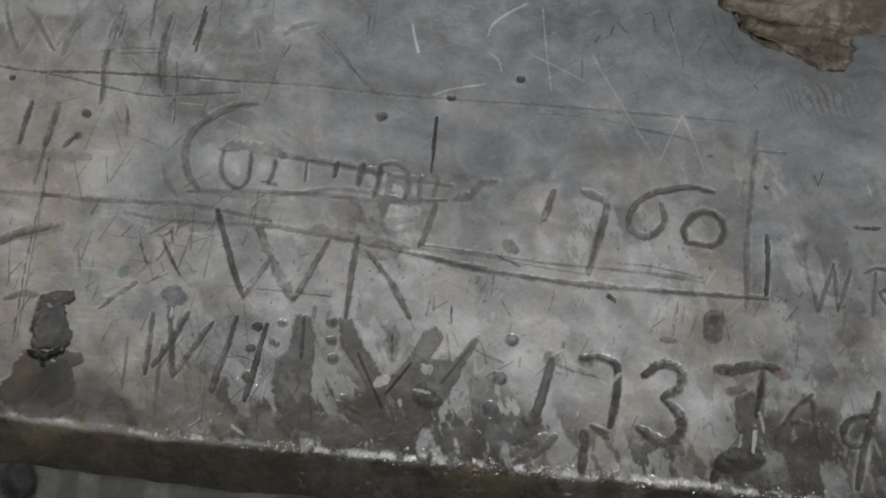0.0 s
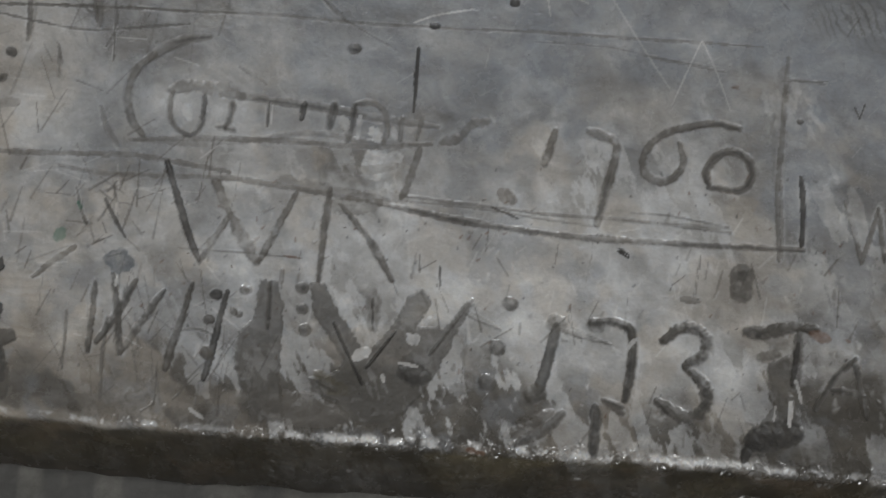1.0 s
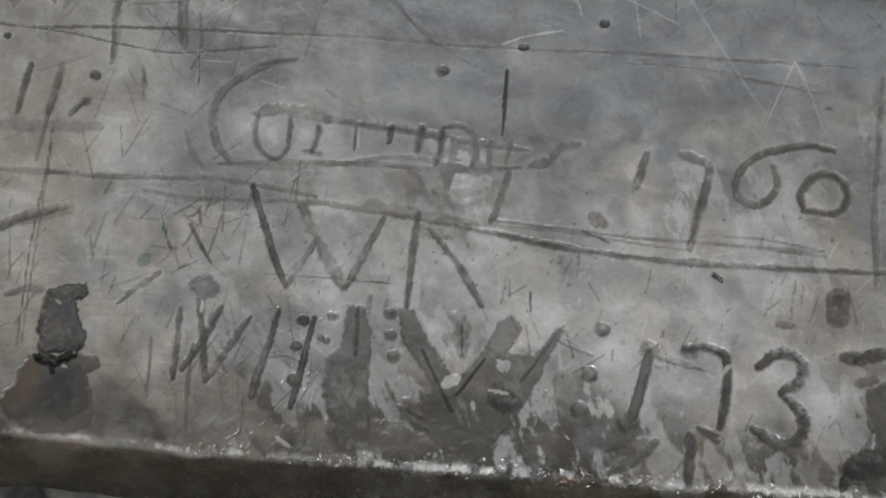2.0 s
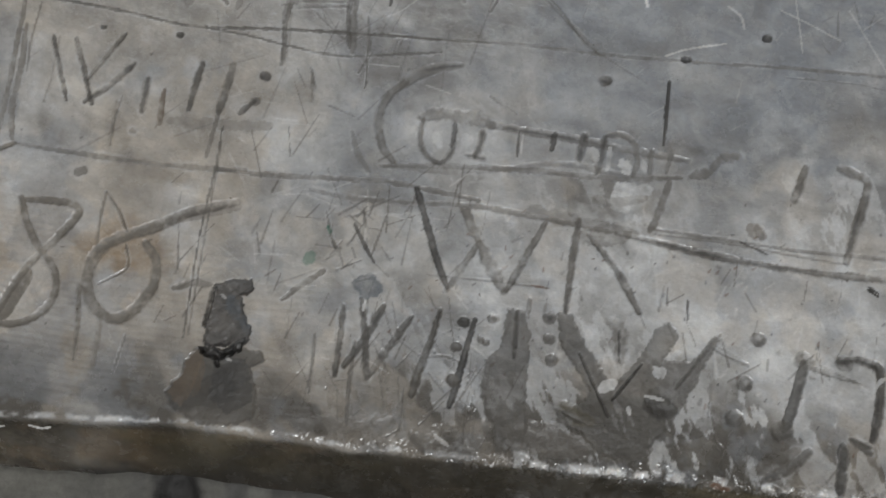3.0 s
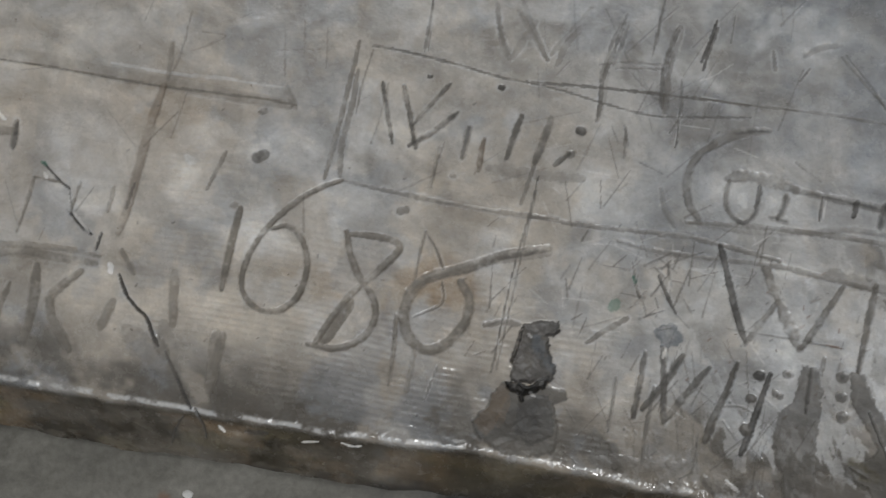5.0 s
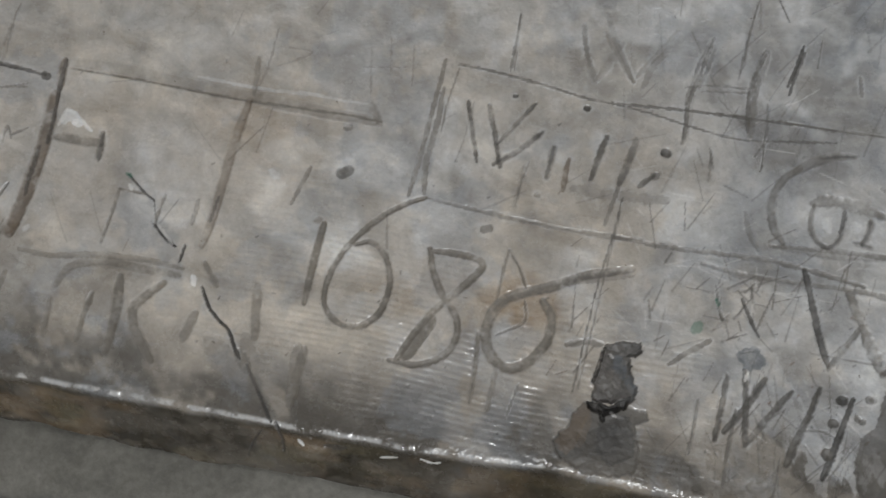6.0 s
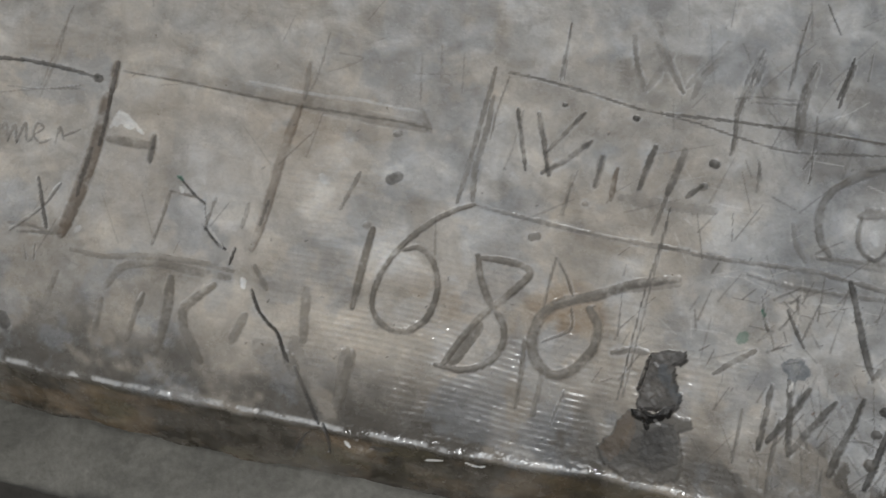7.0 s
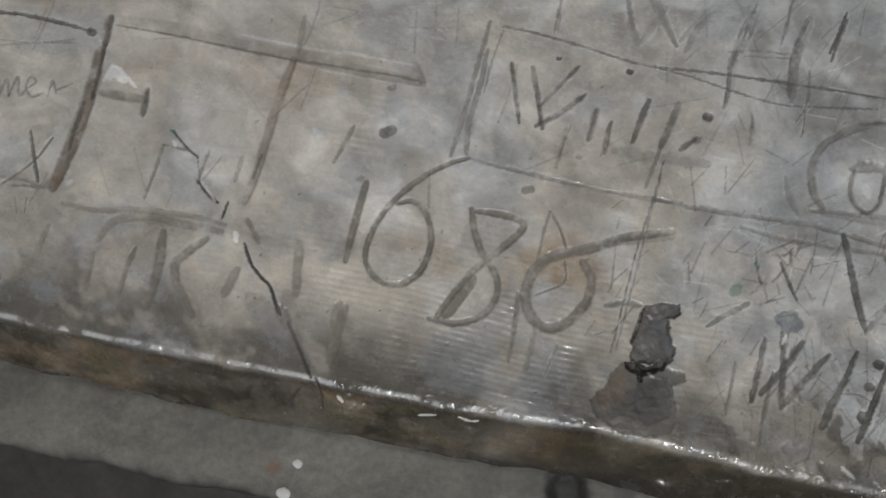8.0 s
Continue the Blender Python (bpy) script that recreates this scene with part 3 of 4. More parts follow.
mark("carved_stroke", "d", .65, 3.1, .7, (-148.9, 289.5, -152.4, 275.4, -154.5, 254.9, -152, 236.4))
mark("carved_stroke", "k", .6, 2.8, .8, (-126.4, 296.1, -129.1, 281.1, -132.3, 268.9))
mark("carved_stroke", "d", .6, 1.8, .5, (-305.7, 288.7, -306, 269.9, -306.3, 251.2))
mark("carved_stroke", "d", .5, 1.4, .4, (-115.8, 301.5, -116.1, 283.3))
mark("carved_stroke", "d", .55, 1.4, .4, (-140.4, 226.4, -140.3, 213.7))
mark("crack", "d", .75, 1.4, .6, (-222.5, 182.6, -224.8, 154.6, -228.8, 124.5, -231.7, 80, -233.1, 55.9))
mark("carved_stroke", "o", 0.72, 5.3, 1.0, (-270.5, 207.2, -272, 187.3))
mark("carved_stroke", "b", .8, 4.4, 1.0, (-259.9, 201.3, -260.6, 180.5))
mark("carved_stroke", "d", .85, 5.3, 1.2, (-238.6, 219.8, -240.9, 208.7, -244.2, 190.8))
mark("carved_stroke", "d", .75, 5.2, 1.0, (-220, 220.9, -222.8, 204.6, -226.1, 190.4))
mark("carved_stroke", "d", .7, 3.9, .8, (-205.3, 199.2, -213.6, 191.1))
mark("carved_stroke", "o", 0.42, 7.4, .5, (-253.8, 183.2, -228.4, 183.3, -194.6, 185))
mark("drill_hole", "k", .6, 6.2, 2.2, (-201, 215, -199.8, 214.8))
mark("drill_hole", "k", .6, 4.6, 1.5, (-254.4, 235.2, -253.6, 235))
mark("drill_hole", "k", .5, 3.3, 1.0, (-301, 235.8, -299.9, 235.9))
mark("carved_letter", "d", 0.85, 3.3, 1.3, (-329.8, 227.8, -323.8, 209.1, -317.7, 189.7))
mark("carved_letter", "d", 0.85, 4.0, 1.3, (-315.7, 227.3, -308.8, 208, -302.5, 189.4))
mark("carved_letter", "d", .8, 3.3, 1.1, (-286.8, 233, -295.2, 220.4, -306.5, 203.5))
mark("carved_letter", "d", .75, 4.3, 1.1, (-279.3, 215.7, -290.3, 203.4, -307, 190))
mark("carved_stroke", "d", .5, 1.4, .5, (-284.5, 195.5, -286.8, 184, -288.3, 171.9))
mark("ruled_line", "t", 0.73, 3.3, .6, (-348.7, 251.6, -351.8, 215.5, -354.8, 183.1, -357.4, 160.9))
mark("ruled_line", "t", 0.67, 4.0, .6, (-346.8, 233.2, -347.2, 210.6, -349.7, 184, -347.5, 163.8))
mark("ruled_line", "t", 0.62, 1.5, .4, (-339, 247.6, -342.6, 226.4, -344, 205.6))
mark("ruled_line", "t", 0.56, 1.5, .4, (-326, 227.4, -328.6, 200.8, -331.7, 187.2))
mark("carved_numeral", "t", .95, 5.6, 1.9, (-408.2, 134.1, -410.4, 109.3, -411.9, 80.8))
mark("carved_numeral", "t", .95, 4.8, 1.6, (-346.3, 161.4, -359.3, 154.6, -372.4, 144.4, -384.2, 131, -394.1, 115.3, -399.7, 97, -398.5, 82.2, -387.6, 72.3, -373.4, 72.8, -362.6, 83.8, -359.3, 101.9, -364.6, 118.5, -375.2, 127, -385.6, 124.4))
mark("carved_numeral", "t", .95, 5.5, 1.7, (-337.5, 129.5, -332.5, 114.4, -325, 102, -313.8, 89.3, -311.4, 76.4, -317.9, 63.3, -333.4, 54.8, -351.3, 54.7))
mark("carved_numeral", "t", .95, 5.5, 1.7, (-336.5, 128.2, -315.5, 129.1, -302.5, 124.8, -313.5, 107.9, -328.2, 91, -339.5, 71.8, -346.9, 55.5))
mark("carved_stroke", "t", 0.90, 9.5, 0.70, (-328.6, 85.4, -335.6, 71.1, -341.6, 58.8))
mark("carved_numeral", "t", .95, 7.9, 2.0, (-209.6, 138.3, -236.9, 129.6, -259.5, 118, -280.5, 108.9, -290.9, 97.4, -293.2, 81.4, -286.3, 68, -274, 63, -262, 71.2, -253.8, 86, -254.1, 99.9, -260.9, 109.3))
mark("carved_stroke", "t", 0.90, 3.3, 1.0, (-297.7, 82, -296, 56.5, -296.1, 37.3))
mark("carved_stroke", "t", 0.78, 3.3, .9, (-282.8, 64.6, -284, 34.9))
mark("carved_stroke", "t", 0.73, 2.1, .8, (-287.6, 137.5, -289.3, 120.6, -289.7, 102.8))
mark("carved_stroke", "d", .65, 2.2, .8, (-287.1, 137.2, -278.6, 126.3, -272.9, 115.5))
mark("carved_stroke", "d", .6, 1.8, .6, (-272.2, 107.2, -270.5, 93.8, -286.8, 82.6))
mark("carved_stroke", "d", .5, 1.5, .5, (-267.1, 54.8, -272, 31.7))
mark("drill_hole", "k", .5, 7.3, 1.6, (-403.1, 167.8, -398.4, 170.9))
mark("drill_hole", "d", .6, 4.0, .8, (-404.9, 197.6, -402.8, 198.7))
mark("carved_letter", "t", 0.78, 7.5, .8, (-406.4, 51.9, -408.6, 30.9, -410.1, 14.8))
mark("carved_stroke", "t", 0.50, 2.0, .4, (-639.1, 241.1, -641.9, 210.3, -649.2, 177.9))
mark("carved_stroke", "t", 0.50, 1.9, .4, (-460.8, 255.7, -463, 232.5, -467.3, 214.6))
mark("carved_stroke", "t", 0.45, 1.5, .3, (-398.1, 252.8, -393.4, 221.5), (-370.7, 257.3, -367.5, 231.5), (-386.3, 260.4, -383, 238.3))
mark("carved_stroke", "t", 0.45, 1.5, .3, (-451.7, 243.9, -436.1, 242.6, -456.8, 230.4))
mark("green_stain", "g", .85, 3.1, .2, (-154.2, 129.4, -152.5, 125.7))
mark("green_stain", "g", .5, 6.9, .1, (-162.1, 111.6, -164.9, 107.4))
mark("carved_stroke", "k", .55, 2.4, .9, (-138.8, 132.3, -132.7, 121.5, -125.2, 110.7))
mark("carved_stroke", "d", .55, 1.7, .6, (-120.4, 139.4, -127.2, 113.9))
mark("carved_stroke", "d", .5, 2.1, .5, (-156.1, 138.1, -151.9, 124.4, -147.8, 115))
mark("ink_stain", "u", .75, 16.8, 0.60, (-131.2, 96.7, -124.1, 95))
mark("crack", "k", .8, 2.6, 1.2, (-416.8, 2.3, -412.3, -9.6, -411.3, -19.1))
mark("crack", "k", .55, 1.5, .7, (-425.3, -5.4, -432.3, -16.9, -436.8, -29.5))
mark("chip_or_glint", "p", .9, 2.6, .2, (-400.6, -7.2, -397.5, -9.6))
# two small pale dabs on the chamfer
mark("chip_or_glint", "p", .85, 1.5, .1, (-346.7, -10.1, -335.5, -6.4))
mark("chip_or_glint", "p", .9, 1.8, .1, (-320.3, -4.4, -313, -5.6, -307.7, -4.1))
mark("carved_stroke", "k", .5, 4.5, .5, (-383.3, -9, -370.3, -7.9))
mark("chip_or_glint", "h", .75, 11.4, 0.50, (13, 161.8, 19.3, 156.5))
mark("rust_stain", "b", .5, 9.9, .3, (93.1, 150.8, 99.6, 146.7))
mark("carved_stroke", "k", .7, 1.9, .6, (163.9, 121.3, 169.8, 117.9))
mark("carved_stroke", "k", .5, 1.5, .5, (59.9, 105.2, 60.8, 93.9))
mark("carved_stroke", "d", .5, 1.5, .5, (45.5, 112.5, 43.7, 97.1))
mark("rust_stain", "r", .5, 1.9, .2, (225, 222.5, 228.9, 221.3))
mark("rust_stain", "r", .6, 2.2, .3, (299.4, 78.3, 301.8, 76.9))
mark("carved_stroke", "o", 0.46, 2.3, .5, (-47.9, 284, -26.9, 265.9, -5.9, 247.9))
mark("carved_stroke", "o", 0.42, 1.5, .4, (-8.9, 306.9, -10.8, 283, -15.3, 266.8))
mark("carved_stroke", "o", 0.65, 3.1, .7, (-224.8, 195.2, -230.8, 163.5), (-238.7, 219.5, -245.2, 189.6))
mark("rust_stain", "r", .7, 5.2, .8, (83.5, -0.2, 91.9, -1.7))
mark("ruled_line", "o", 0.43, 7.6, .25, (-36.1, 150.1, -4.8, 144.9, 26.3, 141.6))
patch("carved_letter", "d", 0.78, 0.8, (-44.1, 90.1, -33.3, 91.5, -29.5, 77.4, -29.7, 56.6, -28.5, 35.9, -24.6, 9.4, -44.9, 6.7, -47.6, 23, -53.2, 29.2, -56, 46.2, -54.9, 59.5, -46.9, 67.5, -45.7, 80.5))
patch("carved_letter", "d", 0.78, 0.9, (-17.6, 92.8, -5.5, 92.6, 2.1, 78, 10.5, 65.3, 20.4, 51, 25, 58.2, 35.6, 72, 42.7, 86.7, 50.9, 92, 56.7, 83.7, 50.1, 70.4, 65.4, 71, 76.6, 87.7, 82.4, 85, 73.6, 68, 64.4, 48.2, 56.1, 32.6, 46.6, 21, 38.3, 13, 23.4, 9.6, 12, 12.9, 4.1, 22.2, -9.6, 27.3, -12.7, 36.2, 2.6, 40, 6.4, 48.1, -1.9, 60.2, -11.7, 72.8))
patch("carved_stroke", "o", 0.6, 0.3, (-27.7, 29.1, -9.5, 26.3, 9.1, 14.9, 9.7, 9.8, -24.3, 7))
patch("chip_or_glint", "c", 0.88, 3.4, (-218.4, 88.9, -209, 92.5, -195.9, 94.9, -192.9, 87.9, -200, 82.8, -198.1, 73.2, -192, 63.4, -195.9, 55.2, -207.5, 52.3, -220.7, 51.3, -220.6, 66.8, -218.7, 77.6))
patch("chip_or_glint", "d", 0.85, 1, (-225.1, 52.1, -216, 50.5, -197.2, 54.3, -186.4, 52.9, -182.2, 47.2, -190, 41.9, -184.7, 22.3, -187.5, 10.7, -201.8, 7.1, -219.3, 6.5, -234.3, 13, -241.6, 23.2, -234, 33.4, -229.8, 44.5))
patch("chip_or_glint", "c", 0.55, 1.2, (-213.4, 43.8, -194.3, 48.4, -187.8, 21.9, -202.5, 12.9, -214.2, 21.9))
patch("chip_or_glint", "b", 0.55, 1, (-226.4, 51.3, -219.2, 47.6, -222.5, 31.4, -230.5, 16.3, -239.1, 22.9, -232.6, 33.6))
patch("chip_or_glint", "k", 0.95, 5.5, (-223.7, 52.3, -207.5, 52.6, -196.4, 59.4, -198.8, 50.3, -211.7, 44, -222, 46.9))
patch("carved_stroke", "d", 0.7, 0.7, (254.2, 60.4, 265.8, 67, 270.4, 44.9, 276.1, 26.6, 276.1, 15.4, 257.8, 7.8, 242.9, 4.3, 242.9, 16.2, 251.3, 24.4, 258.1, 36.3))
mark("carved_letter", "o", 0.5, 6.6, 1.3, (-84.5, 232, -97.9, 229.3, -109, 224.4, -119.1, 216.5))
mark("carved_letter", "o", 0.63, 5.8, 1.7, (-116.3, 219.4, -125.2, 211.2, -129.6, 201.5, -129.9, 189.7, -126.4, 178.4, -119.9, 171.2))
mark("carved_letter", "o", 0.68, 4.3, 1.4, (-104.1, 198.2, -105.5, 189.9, -103.5, 181.1, -98.2, 175, -91.5, 173.2, -86.2, 179.1, -84.7, 186.7))
mark("carved_letter", "k", 0.4, 3.1, 1.6, (-85.3, 196.7, -85, 189.7, -86.3, 183.4))
mark("carved_stroke", "o", 0.59, 8.9, 1.6, (-105.6, 198.5, -93.2, 201.9, -77.6, 201.3, -63.7, 198.2))
mark("carved_stroke", "o", 0.51, 5.8, 1.3, (-65.7, 198.8, -48.1, 196.4, -26.6, 194.8, -5.2, 192.8, 18.2, 190.1, 53.2, 187.3))
mark("carved_stroke", "o", 0.42, 4.2, 0.8, (-126.5, 167.9, -91.7, 167.8, -53.5, 172.7, -21.2, 178.6, 15.7, 175.6, 50.3, 176.6))
mark("carved_letter", "o", 0.68, 5.4, 1.4, (-68.4, 193.9, -69.1, 186.1, -71.9, 178.4))
mark("carved_letter", "o", 0.54, 5.4, 1, (-76.5, 178.8, -66.3, 177.4))
mark("carved_stroke", "d", 0.55, 2.3, 1.3, (-46.8, 195.4, -46.9, 180.6))
mark("chip_or_glint", "p", 0.5, 1.5, 0.3, (-44.4, 194, -44.8, 182.3))
mark("carved_stroke", "k", 0.45, 3.8, 1.7, (-25.6, 196, -27, 186.2))
mark("carved_stroke", "d", 0.6, 5.8, 1.6, (-8.2, 196.4, -10.4, 182.2))
mark("carved_letter", "d", 0.55, 4.6, 1.5, (3.7, 196.6, 2.6, 183.7, 0.7, 174.7))
mark("chip_or_glint", "h", 0.8, 3.1, 0.4, (7.4, 190.7, 6.3, 177.5))
mark("carved_letter", "o", 0.63, 3.9, 1.4, (4.4, 197.5, 13.6, 198.7, 20.9, 194.6, 23.8, 184.4, 21.9, 175.3))
mark("carved_stroke", "o", 0.51, 4.3, 1.2, (32, 191.3, 31.3, 178.1))
mark("carved_stroke", "d", 0.5, 3.5, 1.2, (43.9, 192.7, 41.2, 178.9))
mark("chip_or_glint", "h", 0.85, 9.3, 0.6, (14.1, 168.1, 22.8, 165, 31, 168))
mark("chip_or_glint", "h", 0.8, 7.0, 0.5, (15, 182.9, 18.6, 177.7))
mark("chip_or_glint", "h", 0.7, 6.2, 0.5, (-2.8, 188.3, -0.5, 183.5))
mark("chip_or_glint", "h", 0.7, 4.6, 0.4, (27.3, 183.9, 28.8, 179.4))
mark("chip_or_glint", "h", 0.6, 6.2, 0.4, (-95.8, 189.6, -93.2, 183.2))
mark("chip_or_glint", "h", 0.6, 7.0, 0.4, (-78.4, 189.5, -76, 184.7))
mark("carved_stroke", "o", 0.64, 7.3, 1.1, (56, 177.9, 67.2, 182, 72.3, 189.4, 82, 192.9))
mark("carved_stroke", "d", 0.5, 1.9, 0.6, (-66.1, 214.8, -57.1, 210.1, -48.9, 205.3))
mark("carved_stroke", "o", 0.34, 5.3, 0.5, (-14.1, 164.1, -12, 149.6))
mark("carved_stroke", "o", 0.38, 8.4, 0.6, (1.7, 139.2, 18.5, 144.5, 35.9, 143.7))
mark("carved_stroke", "o", 0.42, 6.2, 0.6, (-9.1, 159.5, 13.4, 158.7, 30.3, 162.9))
mark("carved_letter", "d", 0.6, 3.1, 1.6, (-38.6, 90.1, -38.3, 76.3, -38, 62.4))
mark("carved_stroke", "o", 0.59, 3.4, 0.6, (-31.9, 97.2, -32.3, 89.2))
mark("carved_stroke", "o", 0.51, 15.8, 0.6, (-36.1, 19.3, -14.9, 14.8, 9.1, 14.6))
mark("carved_stroke", "k", 0.55, 2.0, 2.4, (-0.2, 68.7, 8.5, 52.9, 19.1, 33.9))
mark("carved_letter", "o", 0.72, 8.9, 0.9, (15.4, 89.4, 21.9, 84.1, 23.9, 67))
mark("carved_stroke", "k", 0.45, 1.7, 1.6, (21.9, 84.1, 22.9, 66.9))
mark("carved_stroke", "k", 0.6, 2.0, 2.4, (36.4, 65.9, 28.3, 53.8, 21, 43.5))
mark("carved_stroke", "d", 0.6, 3.0, 1.8, (80.4, 87.5, 70.3, 72.4, 57.3, 53.4))
mark("carved_stroke", "k", 0.5, 14.2, 1.6, (43.3, 42.6, 54.4, 40.6))
mark("carved_stroke", "l", 0.6, 10.3, 0.9, (-6.8, 38.1, 1.9, 31.3, 9, 29.8))
mark("carved_stroke", "k", 0.4, 4.1, 1.5, (-6.9, 33.6, 3.9, 29.1))
mark("carved_stroke", "d", 0.6, 7.4, 0.6, (34, 12.4, 43.6, 17.1))
mark("carved_stroke", "d", 0.5, 8.8, 0.6, (68.9, 28.1, 78.1, 36.2))
mark("chip_or_glint", "p", 0.75, 6.9, 0.6, (13.8, 49.1, 20.8, 53.5))
mark("chip_or_glint", "h", 0.9, 8.1, 0.6, (45.8, 60.9, 48.3, 63))
mark("chip_or_glint", "p", 0.6, 2.0, 0.4, (39.9, 47.7, 50.3, 46.3))
mark("chip_or_glint", "p", 0.6, 2.7, 0.4, (30.7, 39.6, 31.8, 36.3))
mark("chip_or_glint", "h", 0.7, 5.4, 0.4, (3.7, 81.7, 6.2, 72.3))
mark("chip_or_glint", "h", 0.6, 4.1, 0.4, (26.6, 67.4, 30.6, 74.1))
mark("chip_or_glint", "h", 0.6, 4.7, 0.4, (51.8, 70.7, 57.1, 74.8))
mark("drill_hole", "d", 0.75, 8.9, 1.6, (-19.7, 87.7, -19, 87.8))
mark("drill_hole", "d", 0.75, 6.9, 1.6, (-19.2, 75.3, -18.5, 75.4))
mark("drill_hole", "d", 0.75, 7.5, 1.6, (-16.7, 63.1, -16, 63.2))
mark("drill_hole", "o", 0.75, 4.8, 1.6, (-51.3, 84.3, -50.7, 84.4))
mark("drill_hole", "d", 0.75, 4.1, 1.6, (-55.8, 69.8, -55.1, 69.9))
mark("carved_stroke", "d", 0.5, 11.7, 0.7, (-90.3, 10.3, -75.8, 4.6, -58.5, 4.8))
mark("carved_stroke", "d", 0.5, 6.2, 0.8, (-94.2, 13.3, -86.1, 3.9))
mark("chip_or_glint", "p", 0.5, 2.7, 0.4, (-80.3, 13.1, -72, 7.9))
mark("carved_stroke", "o", 0.51, 10.5, 0.5, (-157, 13.7, -136.1, 14.7, -119.1, 17.7))
mark("carved_stroke", "o", 0.42, 7.7, 0.5, (-115.5, 16.7, -107.1, 19.3))
mark("carved_letter", "d", 0.97, 7.9, 2.2, (240.7, 79.2, 252.9, 79.5, 267.8, 83.1, 282.2, 83.6))
mark("rust_stain", "r", 0.6, 8.3, 0.5, (280.9, 80.4, 288.6, 78.1))
mark("carved_letter", "d", 0.85, 7.6, 1.6, (272.5, 80.8, 271.9, 67.6, 270, 50.5))
mark("carved_stroke", "k", 0.6, 3.4, 2.8, (272.2, 74.4, 270.7, 61.8, 269.6, 50))
mark("carved_stroke", "o", 0.64, 11.4, 0.6, (255.4, 75.9, 262.4, 73.5))
mark("carved_stroke", "d", 0.7, 6.4, 0.8, (249.3, 64.8, 260.5, 67.3))
mark("chip_or_glint", "k", 0.75, 17.3, 1.8, (248.2, 15.9, 260.7, 20, 272.7, 21.8))
mark("chip_or_glint", "k", 0.6, 6.8, 1.2, (245.5, 10.8, 243.7, 4.3))
mark("carved_stroke", "d", 0.7, 9.8, 0.7, (251.8, 1.3, 254.9, -5.1))
mark("carved_stroke", "d", 0.55, 15.0, 0.5, (274.5, 11.5, 284.1, 8.6))
mark("chip_or_glint", "p", 0.7, 2.6, 0.3, (269.2, 40.2, 269.4, 26))
mark("chip_or_glint", "p", 0.6, 1.5, 0.3, (260.3, 37.2, 259.8, 28.2))
mark("chip_or_glint", "p", 0.5, 2.3, 0.3, (271.7, 52.5, 275.2, 39.6))
mark("drill_hole", "d", 0.75, 13.6, 1.2, (236.9, 111.9, 236.8, 102.4))
mark("chip_or_glint", "k", 0.9, 3.1, 4.5, (-217.8, 86.5, -219.7, 73.9, -221.4, 64.6))
mark("chip_or_glint", "k", 0.85, 2.8, 3.5, (-212.7, 43.9, -211, 41.3))
mark("chip_or_glint", "u", 0.5, 10.4, 2.2, (-207.5, 80.4, -204.3, 71.7))
mark("chip_or_glint", "u", 0.4, 7.0, 2, (-198.4, 69.6, -195.3, 62.3))
mark("chip_or_glint", "d", 0.6, 4.9, 0.8, (-241.5, 84.5, -229.7, 88.8, -219.8, 88.7))
mark("chip_or_glint", "b", 0.5, 5.6, 0.7, (-220.3, 42.2, -223, 24.3))
# glints in the broken hollow, painted as pale dabs
mark("chip_or_glint", "p", 0.45, 1.7, 0.3, (-213.5, 83.2, -211.1, 81.3))
mark("chip_or_glint", "p", 0.5, 1.7, 0.3, (-206.8, 46.8, -203.7, 45.1))
mark("crack", "k", 0.6, 1.9, 1.8, (-542.2, 143.8, -529.6, 133.8, -522.1, 129.8))
mark("crack", "k", 0.75, 2.7, 2.2, (-519.1, 114.4, -511.4, 107.4, -502.7, 102.5))
mark("crack", "k", 0.6, 2.2, 2, (-498.1, 93.1, -496.4, 104.1))
mark("crack", "k", 0.7, 2.7, 2.2, (-480.3, 79.8, -473.3, 67.5, -465.7, 60.6, -457.6, 54.7, -451.8, 44.5, -447.4, 37.8))
mark("crack", "d", 0.6, 9.1, 1.2, (-448.3, 42.2, -441.6, 31.4))
mark("crack", "k", 0.6, 2.3, 1.6, (-442.3, 35.1, -432.8, 21.9, -425.2, 10.3, -419.8, 2))
mark("carved_stroke", "o", 0.42, 15.1, 0.5, (-468.7, 44.2, -451.9, 33.1, -436.5, 21.2))
mark("carved_stroke", "o", 0.38, 9.0, 0.4, (-445.8, 53.2, -432.8, 21.9))
mark("carved_stroke", "t", 0.8, 3.1, 0.9, (-546.5, 133.8, -549.1, 115.3, -552.5, 96.6))
mark("carved_stroke", "t", 0.8, 2.3, 0.8, (-547.2, 133.6, -529.4, 133.1))
mark("carved_stroke", "t", 0.75, 2.7, 0.8, (-515.3, 134.9, -519.2, 115.1))
mark("carved_stroke", "t", 0.6, 3.1, 0.7, (-492.8, 135.3, -494.3, 119))
mark("carved_letter", "t", 0.6, 5.1, 0.8, (-579.7, 54.5, -579.9, 29.9))
mark("carved_letter", "t", 0.85, 5.0, 0.9, (-552, 62.9, -555.2, 47, -556.8, 31.4))
mark("carved_letter", "t", 0.9, 7.6, 1, (-535.1, 76.9, -533.9, 51.2, -536.2, 27))
mark("carved_letter", "t", 0.9, 7.6, 1, (-505.6, 78, -516.7, 66.7, -523.3, 57, -517.3, 42.2, -504.8, 26.4))
mark("carved_letter", "t", 0.7, 7.6, 0.8, (-481.5, 62.1, -487.1, 43.6))
mark("carved_letter", "t", 0.7, 7.5, 0.8, (-443.9, 86.8, -440, 52.9))
mark("carved_letter", "t", 0.65, 8.2, 0.7, (-410.6, 52.6, -409.4, 22.9))
